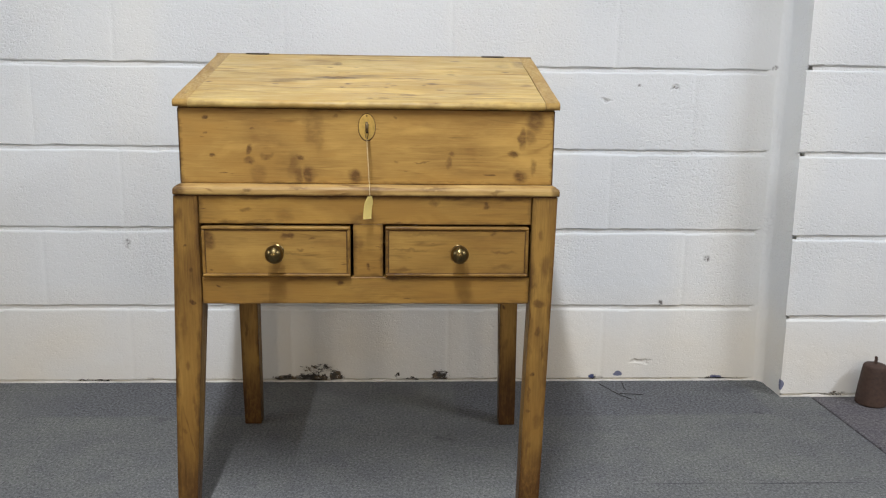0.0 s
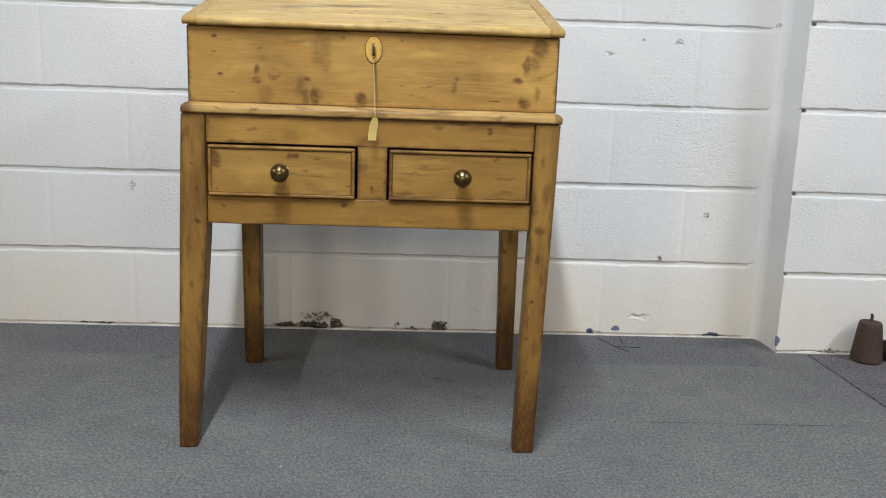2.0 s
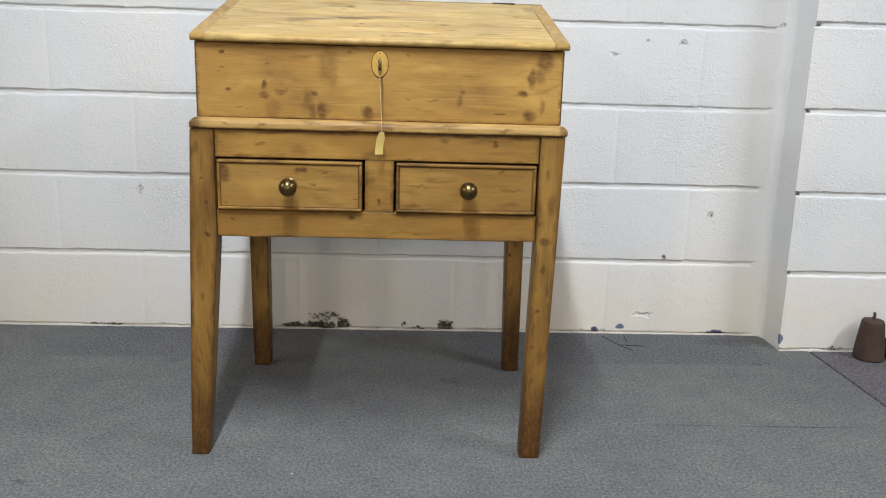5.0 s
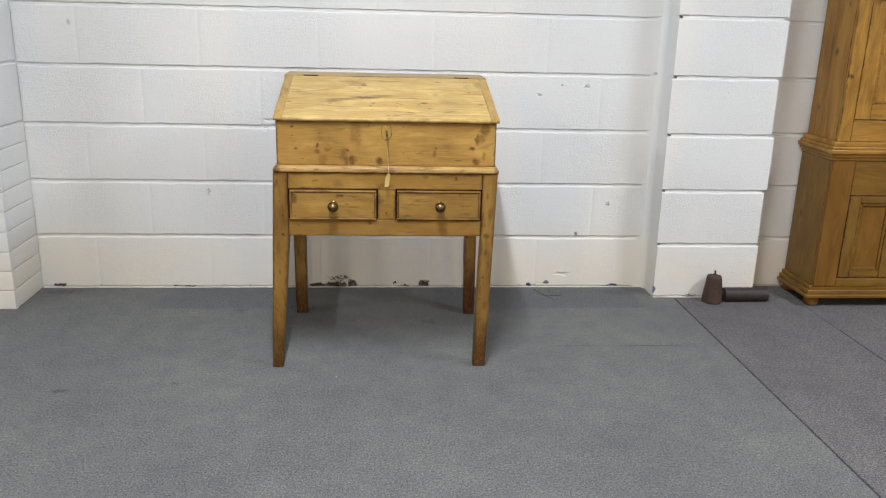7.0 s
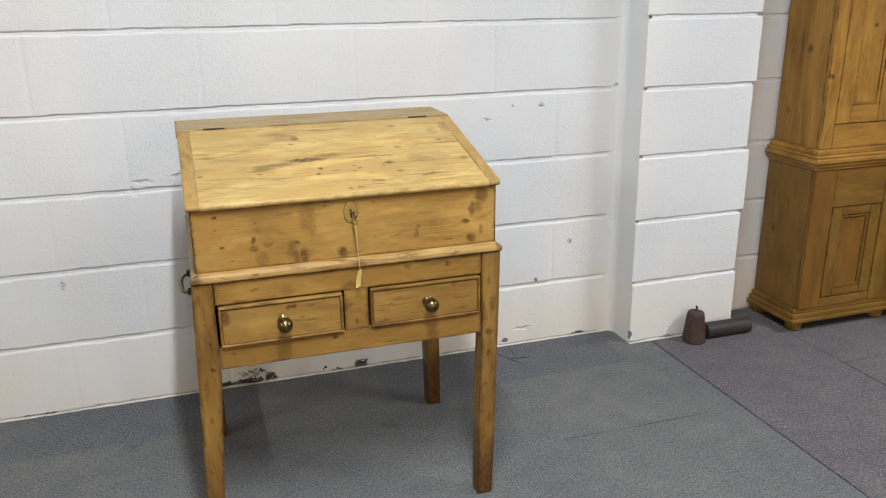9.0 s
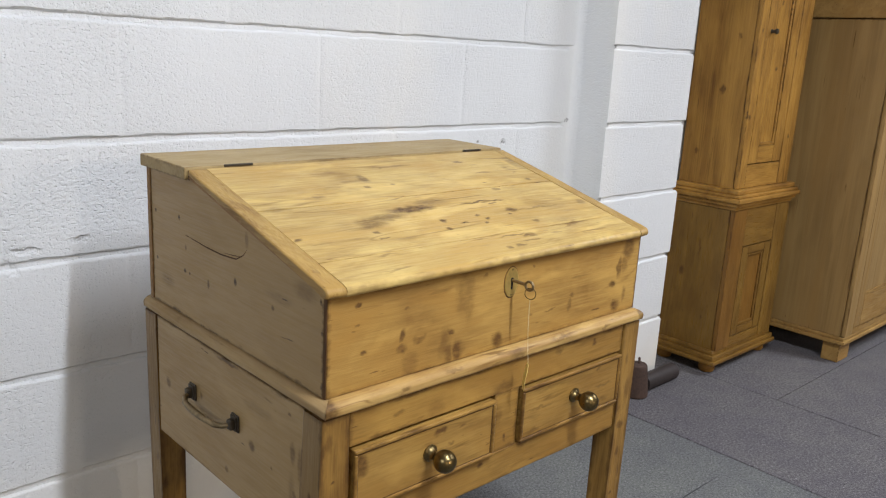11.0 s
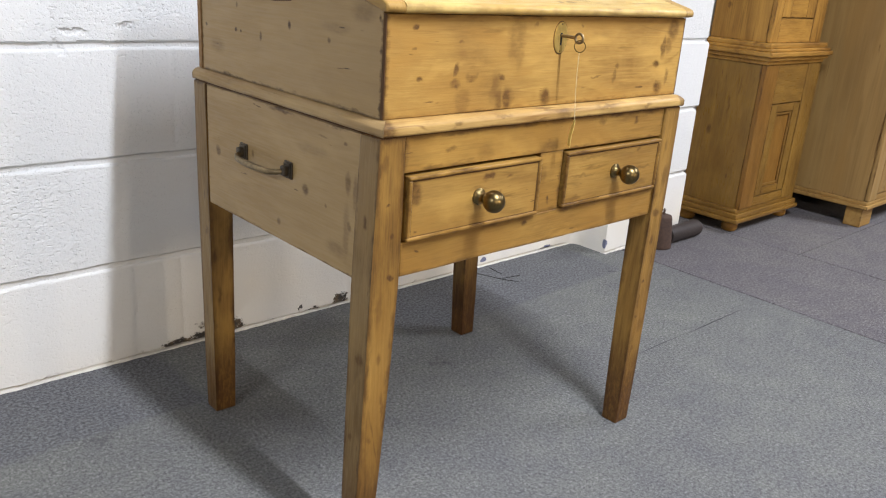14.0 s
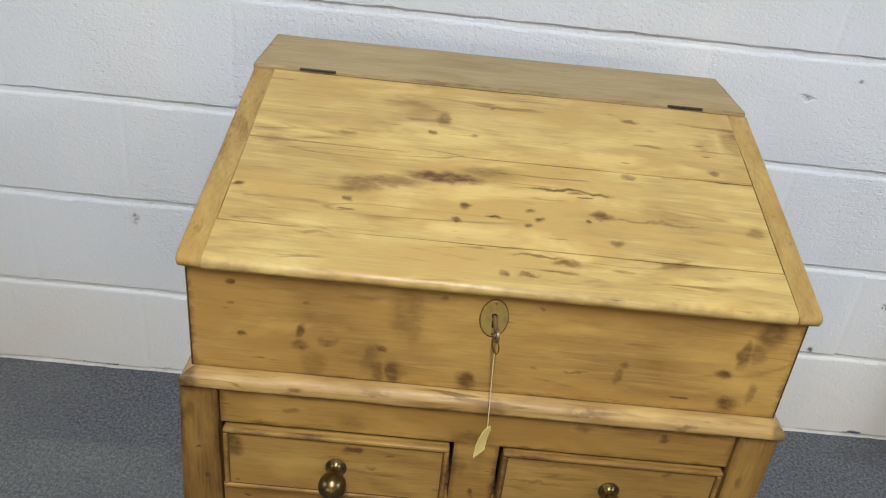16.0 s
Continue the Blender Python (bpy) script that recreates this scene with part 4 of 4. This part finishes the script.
    for y in (0.361, 0.225):
        bm = boxed(-0.3455, -0.3422, y - 0.0105, y + 0.0105, 0.5435, 0.5705, soft=0.0014)
        box(bm, -0.3560, -0.3450, y - 0.0065, y + 0.0065, 0.5485, 0.5645, soft=0.003)
        box(bm, -0.3480, -0.3450, y - 0.0085, y + 0.0085, 0.5455, 0.5685, soft=0.0012)
        part("bracket", bm, black_iron, handle)
        for z in (0.5465, 0.5675):
            part("screw", moved(turned([(0.0022, 0.0), (0.0018, 0.0010)], 10), pose(-0.3455, y, z, 0, -90)), black_iron, handle)
    return desk


desk = clerks_desk()


def lock_key():
    key = thing("key", (-0.066, 1.4005, 0.7750), "small iron key with string and yellow paper tag", "key")
    shank = rod([(0, 0.012, 0), (0.0008, -0.006, 0.0), (0.0012, -0.022, -0.0005)], 0.0026)
    part("shank", shank, old_iron, key)
    part("bow", moved(hoop(0.0066, 0.0021), pose(0.0014, -0.0285, -0.0008, 0, 0, 98)), old_iron, key)
    part("ring", moved(hoop(0.0085, 0.0007, 24, 6), pose(0.0014, -0.0315, -0.0120, 0, 0, 112)), brass, key, "thin wire ring")
    line = [(0.0014 + 0.0052 * f, -0.0315 - 0.0030 * f + 0.002 * math.sin(3 * f), -0.0205 - 0.103 * f) for f in [k / 12 for k in range(13)]]
    part("string", rod(line, 0.00048, 6), string_white, key, "pale cotton string")
    tag = bmesh.new()
    cols = []
    for k in range(7):
        f = k / 6
        w = 0.0105 if k else 0.0055
        bend = 0.0025 * math.sin(2.4 * f)
        cols.append([tag.verts.new((sx * w, bend + dy, -0.037 * f - (0.004 if k else 0.0))) for sx, dy in ((-1, 0.0), (1, 0.0), (1, 0.0005), (-1, 0.0005))])
    for a, b in zip(cols, cols[1:]):
        for j in range(4):
            tag.faces.new((a[j], a[(j + 1) % 4], b[(j + 1) % 4], b[j]))
    tag.faces.new(cols[0][::-1])
    tag.faces.new(cols[-1])
    part("tag", moved(tag, pose(0.0066, -0.0340, -0.1225, 4, 3, 50)), tag_yellow, key, "small yellow paper tag")
    return key


lock_key()

# ---- iron weight and roller by the pier ----


def iron_weight():
    w = thing("iron_weight", (1.298, 2.012, 0), "rust-brown conical iron weight with a broken ring stub", "weight")
    part("body", turned([(0.036, 0.0), (0.0405, 0.003), (0.0410, 0.010), (0.0375, 0.045), (0.0325, 0.090), (0.0298, 0.108), (0.0270, 0.1135), (0.0180, 0.1155), (0.004, 0.116)], 36), rust, w)
    part("stub", rod([(0.0, 0, 0.1145), (0.0005, 0, 0.121), (0.002, 0, 0.126), (0.001, 0, 0.132), (0.0, 0, 0.136)], 0.004, 10, [0.0050, 0.0046, 0.0038, 0.0042, 0.0030]), rust, w)
    return w


def brown_roller():
    r = thing("roller", (1.441, 2.018, 0.0), "dark brown cylinder lying on the carpet beside the iron weight", "roller")
    prof = [(0.0225, -0.094), (0.0285, -0.0925), (0.0295, -0.088), (0.0290, -0.03), (0.0292, 0.03), (0.0295, 0.088), (0.0285, 0.0925), (0.0225, 0.094)]
    body = part("body", moved(turned(prof, 32), pose(0, 0, 0.0295, 0, 90, 0)), roller_brown, r)
    for s in (-1, 1):
        part("end_cap", moved(turned([(0.0215, 0.0), (0.0200, 0.0012), (0.007, 0.0014), (0.006, 0.0034)], 24), pose(s * 0.0938, 0, 0.0295, 0, s * 90, 0)), black_iron, r)
    return r


iron_weight()
brown_roller()

# ---- tall pine cupboard by the pier ----


def panel_door(parent, x0, x1, z0, z1, y, stile, rail, label, cross, up, panel=None):
    """A framed door with a sunk panel; its face lies at y."""
    door = part("door", boxed(x0 + stile, x1 - stile, y + 0.008, y + 0.016, z0 + rail, z1 - rail), panel or up, parent, label)
    for a, c, d, e, m in ((x0, x0 + stile, z0, z1, up), (x1 - stile, x1, z0, z1, up), (x0 + stile, x1 - stile, z0, z0 + rail, cross), (x0 + stile, x1 - stile, z1 - rail, z1, cross)):
        part("door_frame", boxed(a + 0.0002, c - 0.0002, y, y + 0.020, d + 0.0002, e - 0.0002, soft=0.0018), m, door)
    g = 0.012
    for a, c, d, e in ((x0 + stile, x0 + stile + g, z0 + rail, z1 - rail), (x1 - stile - g, x1 - stile, z0 + rail, z1 - rail), (x0 + stile + g, x1 - stile - g, z0 + rail, z0 + rail + g), (x0 + stile + g, x1 - stile - g, z1 - rail - g, z1 - rail)):
        part("panel_bead", boxed(a, c, y + 0.003, y + 0.0085, d, e, soft=0.0022), cross, door)
    return door


def ogee(x0, x1, y0, y1, steps):
    """A moulding round three sides as stacked, rounded slabs (out, z0, z1)."""
    bm = bmesh.new()
    for out, z0, z1 in steps:
        box(bm, x0 - out, x1 + out, y0 - out, y1, z0, z1, soft=min(0.004, (z1 - z0) * 0.42))
    return bm


def tall_cupboard():
    c = thing("tall_cupboard", (1.690, 1.962, 0), "tall golden pine cupboard with panelled doors on bun feet", "cupboard")
    w, d = 0.425, 0.226
    for x in (0.022, w - 0.022):
        for y in (0.020, d - 0.025):
            foot = turned([(0.020, 0.0), (0.0265, 0.004), (0.0300, 0.014), (0.0295, 0.024), (0.022, 0.034), (0.021, 0.0405)], 24)
            part("bun_foot", moved(foot, pose(x, y, 0.0)), wood_cup_x, c)
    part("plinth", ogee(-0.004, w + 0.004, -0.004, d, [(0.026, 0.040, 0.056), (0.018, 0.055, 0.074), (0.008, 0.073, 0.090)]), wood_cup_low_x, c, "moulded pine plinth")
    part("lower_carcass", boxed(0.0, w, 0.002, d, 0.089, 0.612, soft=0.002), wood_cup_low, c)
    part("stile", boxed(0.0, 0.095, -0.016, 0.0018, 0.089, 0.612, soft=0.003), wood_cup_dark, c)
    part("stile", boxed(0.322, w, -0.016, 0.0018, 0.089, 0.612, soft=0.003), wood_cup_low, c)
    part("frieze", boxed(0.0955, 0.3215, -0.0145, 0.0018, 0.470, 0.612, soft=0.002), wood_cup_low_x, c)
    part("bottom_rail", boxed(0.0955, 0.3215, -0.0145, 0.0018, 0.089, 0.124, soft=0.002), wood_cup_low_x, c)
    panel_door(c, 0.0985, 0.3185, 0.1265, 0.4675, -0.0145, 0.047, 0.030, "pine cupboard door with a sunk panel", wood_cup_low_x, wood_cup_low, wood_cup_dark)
    part("waist_moulding", ogee(-0.002, w + 0.002, -0.016, d, [(0.004, 0.611, 0.626), (0.014, 0.625, 0.640), (0.024, 0.639, 0.656), (0.016, 0.655, 0.667), (0.006, 0.666, 0.684)]), wood_cup_x, c, "rounded pine waist moulding")
    part("upper_carcass", boxed(0.012, 0.398, 0.012, d, 0.683, 1.960, soft=0.002), wood_cup_side, c)
    part("stile", boxed(0.012, 0.064, -0.004, 0.0118, 0.684, 1.960, soft=0.003), wood_cup, c)
    part("stile", boxed(0.312, 0.398, -0.004, 0.0118, 0.684, 1.960, soft=0.003), wood_cup, c)
    part("bottom_rail", boxed(0.0645, 0.3115, -0.003, 0.0118, 0.684, 0.767, soft=0.002), wood_cup_x, c)
    part("top_rail", boxed(0.0645, 0.3115, -0.003, 0.0118, 1.870, 1.960, soft=0.002), wood_cup_x, c)
    upper = panel_door(c, 0.0665, 0.3095, 0.770, 1.868, -0.003, 0.062, 0.062, "tall pine cupboard door with a sunk panel", wood_cup_x, wood_cup)
    part("knob", moved(turned([(0.008, 0.0), (0.005, 0.004), (0.006, 0.010), (0.010, 0.016), (0.008, 0.022), (0.002, 0.024)], 16), pose(0.100, -0.003, 1.222, 90)), black_iron, upper, "small dark knob")
    part("cornice", ogee(0.010, 0.400, -0.004, d, [(0.006, 1.959, 1.980), (0.020, 1.979, 2.000), (0.034, 1.999, 2.022)]), wood_cup_x, c)
    return c


def pale_wardrobe():
    c = thing("wardrobe", (2.212, 1.700, 0), "pale stripped pine wardrobe with panelled door on square block feet", "wardrobe")
    w, d = 0.95, 0.42
    for x in (0.010, w - 0.130):
        for y in (0.010, d - 0.080):
            part("block_foot", boxed(x, x + 0.105, y, y + 0.065, 0.0, 0.078, soft=0.003), wood_ward_x, c)
    part("base_moulding", ogee(0.0, w, 0.0, d, [(0.010, 0.077, 0.094), (0.004, 0.093, 0.108)]), wood_ward_x, c)
    part("carcass", boxed(0.0, w, 0.012, d, 0.107, 1.290, soft=0.003), wood_ward, c)
    part("stile", boxed(0.0, 0.075, -0.006, 0.0118, 0.108, 1.290, soft=0.006), wood_ward, c)
    part("stile", boxed(w - 0.075, w, -0.006, 0.0118, 0.108, 1.290, soft=0.006), wood_ward, c)
    part("bottom_rail", boxed(0.0755, w - 0.0755, -0.004, 0.0118, 0.108, 0.130, soft=0.002), wood_ward_x, c)
    for x0, x1 in ((0.078, 0.4735), (0.4765, 0.872)):
        panel_door(c, x0, x1, 0.133, 1.286, -0.004, 0.062, 0.125, "pale pine wardrobe door with a sunk panel", wood_ward_x, wood_ward)
    part("upper_band", boxed(-0.004, w + 0.004, -0.008, d, 1.293, 1.640, soft=0.003), wood_ward_x, c)
    part("cornice", ogee(0.0, w, 0.0, d, [(0.012, 1.639, 1.665), (0.030, 1.664, 1.690), (0.045, 1.689, 1.715)]), wood_ward_x, c)
    return c


tall_cupboard()
pale_wardrobe()

# ---- the painted blocks of the walls, one by one ----
COURSE, LENGTH = 0.2275, 0.4545
rng = random.Random(7)


def block_mesh(name, w, h, soft_x, soft_z, wave, deep):
    """The face of a painted block: w by h round the origin, its front at y = 0, edges sinking away softly."""
    bm = bmesh.new()
    inner = max(2, int(w / 0.032))
    xs = [-w / 2, -w / 2 + 0.0045] + [-w / 2 + soft_x + (w - 2 * soft_x) * k / inner for k in range(inner + 1)] + [w / 2 - 0.0045, w / 2]
    zs = [-h / 2, -h / 2 + soft_z, h / 2 - soft_z, h / 2]
    grid = []
    for j, z in enumerate(zs):
        row = []
        for i, x in enumerate(xs):
            y = (0.0018 * deep if i < 2 or i > len(xs) - 3 else 0.0) + (0.0068 * deep if j in (0, 3) else 0.0)
            dz = wave * noise.noise((x * 17 + w * 31, j * 0.6, h)) + 0.5 * wave * noise.noise((x * 46 + w * 7, j * 1.9, h))
            row.append(bm.verts.new((x, y + 0.0006 * noise.noise((x * 23, z * 31, w)), z + dz)))
        grid.append(row)
    for a, b in zip(grid, grid[1:]):
        for i in range(len(xs) - 1):
            bm.faces.new((a[i], a[i + 1], b[i + 1], b[i]))
    edge = grid[0] + [r[-1] for r in grid[1:]] + grid[-1][-2::-1] + [r[0] for r in grid[-2:0:-1]]
    back = [bm.verts.new((v.co.x, 0.022, v.co.z)) for v in edge]
    for k in range(len(edge)):
        m = (k + 1) % len(edge)
        bm.faces.new((edge[m], edge[k], back[k], back[m]))
    return finish(name, bm, wall_paint)


made = {}


def lay(parent, name, x0, x1, y, z0, z1, facing=0.0):
    """One block between x0 and x1 along its face; facing turns the face about z."""
    w, h = round(x1 - x0, 4), round(z1 - z0, 4)
    if w < 0.02:
        return
    key = (name, w, h)
    if key not in made:
        made[key] = block_mesh(name, w, h - (0.0095 if name == "block" else 0.002), 0.0110, 0.0058, 0.0030 if name == "block" else 0.0010, 1.0 if name == "block" else 0.35)
    ob = new(name, made[key])
    ob.parent = parent
    at = (x0 + x1) / 2
    push = rng.uniform(-0.0005, 0.0005)
    tip = rng.uniform(-0.06, 0.06)
    if facing == 0.0:
        ob.matrix_world = pose(at, y + push, (z0 + z1) / 2, tip, 0, 0)
    else:  # faces +x, running along y
        ob.matrix_world = pose(y + push, at, (z0 + z1) / 2, 0, 0, facing)


rows = int(CEIL / COURSE) + 1


def beds(first, pitch):
    """The heights of the bed joints from the floor to the ceiling."""
    return [0.0] + [first + k * pitch for k in range(rows) if first + k * pitch < CEIL - 0.05] + [CEIL - 0.002]


for r, (z0, z1) in enumerate(zip(beds(0.2235, 0.2258), beds(0.2235, 0.2258)[1:])):
    off = -0.327 if r % 2 == 0 else -0.0995
    for a, b in ((-1.466, 1.056), (1.497, 4.15), (-4.15, -1.928)):
        x = off - 12 * LENGTH
        while x < b:
            lo, hi = max(x, a), min(x + LENGTH, b)
            if b - hi < 0.10:  # the last block runs into the corner
                hi = b
            if lo - a < 0.10:
                lo = a
            if hi - lo > 0.10:
                lay(wall_north, "block", lo, hi, WALL, z0, z1)
            x += LENGTH
SLIPS = [(0.0, 0.0), (-0.004, -0.006), (-0.007, 0.004), (-0.010, -0.009), (-0.008, 0.0), (-0.010, -0.004), (-0.009, 0.003)]
for r, (z0, z1) in enumerate(zip(beds(0.2290, 0.2268), beds(0.2290, 0.2268)[1:])):
    near, far = SLIPS[r % len(SLIPS)]
    lay(pier_right, "block", 1.0645 + near, 1.4955 + far, PIER, z0, z1)
    lay(pier_right, "block", PIER + 0.024, WALL - 0.001, 1.4955 + far, z0, z1, 90.0)


def reveal():
    """The pier's smooth side with the thickly painted hollow where it meets the wall."""
    bm = bmesh.new()
    last = None
    for k in range(64):
        z = (CEIL - 0.002) * k / 63
        lean = -0.0080 * min(1.0, z / 0.5) + 0.0020 * noise.noise((z * 9.0, 1.1, 0.2)) + 0.0012 * noise.noise((z * 31.0, 4.1, 0.2))
        hollow = 0.030 + 0.010 * noise.noise((z * 5.0, 7.7, 0.3))
        line = [(1.0665 + lean, PIER + 0.004), (1.0650 + lean, PIER + 0.010), (1.0648 + lean, PIER + 0.060)]
        for j in range(7):
            f = math.pi / 2 * j / 6
            line.append((1.0645 + lean - hollow * (1 - math.cos(f)), WALL + 0.0015 - hollow + hollow * math.sin(f)))
        line.append((1.0645 + lean - hollow - 0.012, WALL + 0.006))
        now = [bm.verts.new((x, y, z)) for x, y in line]
        if last:
            for j in range(len(line) - 1):
                bm.faces.new((last[j], last[j + 1], now[j + 1], now[j]))
        last = now
    part("reveal", bm, wall_paint, pier_right, "smooth painted side of the pier")


reveal()
BRICK = COURSE / 3
for r in range(9):
    z0, z1 = r * BRICK, (r + 1) * BRICK
    lay(pier_left, "brick", 1.9665, WALL - 0.001, -1.4660, z0, z1, 90.0)
    off = 0.0 if r % 2 else 0.1125
    for x0, x1 in ((-1.928, -1.691 - off), (-1.691 - off, -1.4662)) if r % 2 else ((-1.928, -1.578), (-1.578, -1.4662)):
        lay(pier_left, "brick", x0, x1, 1.9420, z0, z1)
for r in range(3, rows):
    z0, z1 = r * COURSE, min((r + 1) * COURSE, CEIL - 0.002)
    lay(pier_left, "block", 1.9665, WALL - 0.001, -1.4660, z0, z1, 90.0)
    lay(pier_left, "block", -1.928, -1.4662, 1.9420, z0, z1)


def paint_lip(name, a, b, axis, at):
    """A ragged thick edge of paint along the foot of a wall; axis is the direction it runs in."""
    bm = bmesh.new()
    count = max(2, int((b - a) / 0.012))
    last = None
    for k in range(count + 1):
        u = a + (b - a) * k / count
        tall = max(0.0006, 0.0022 + 0.0070 * noise.noise((u * 21.0, at * 7.0, 0.4)) + 0.003 * noise.noise((u * 90.0, 1.7, at)))
        deep = 0.0028 + 0.0024 * noise.noise((u * 33.0, 5.2, at))
        ring = [(0.010, -0.002), (-deep, -0.002), (-deep, tall * 0.5), (-deep * 0.5, tall * 0.85), (0.010, tall)]
        now = [bm.verts.new((u, at + d, h) if axis == "x" else (at + d, u, h)) for d, h in ring]
        if last:
            for j in range(5):
                m = (j + 1) % 5
                bm.faces.new((last[j], last[m], now[m], now[j]))
        else:
            bm.faces.new(now[::-1])
        last = now
    bm.faces.new(last)
    return tagged(part(name, bm, lip_paint), "ragged lip of thick white paint at the wall's foot", "trim", kind="structure")


paint_lip("trim_1", -1.464, 1.0625, "x", WALL)
paint_lip("trim_2", 1.0645, 1.4955, "x", PIER)


def carpet_cut(points):
    """A frayed cut in the carpet: a thin dark, slightly raised line."""
    fine = []
    for (x0, y0), (x1, y1) in zip(points, points[1:]):
        for k in range(6):
            f = k / 6
            fine.append((x0 + (x1 - x0) * f + 0.003 * noise.noise((k * 1.7, x0 * 40, y0)), y0 + (y1 - y0) * f, 0.0005))
    fine.append((*points[-1], 0.0005))
    wide = [0.0010 + 0.0012 * abs(noise.noise((k * 0.9, 3.3, 0.2))) for k in range(len(fine))]
    return part("cut", rod(fine, 0.002, 6, wide), hole_black, carpet_a, "frayed dark cut in the carpet")


carpet_cut([(0.572, 2.172), (0.600, 2.105), (0.612, 2.080), (0.635, 2.050)])
carpet_cut([(0.640, 2.178), (0.637, 2.120)])
carpet_cut([(0.612, 2.094), (0.632, 2.090), (0.677, 2.084)])
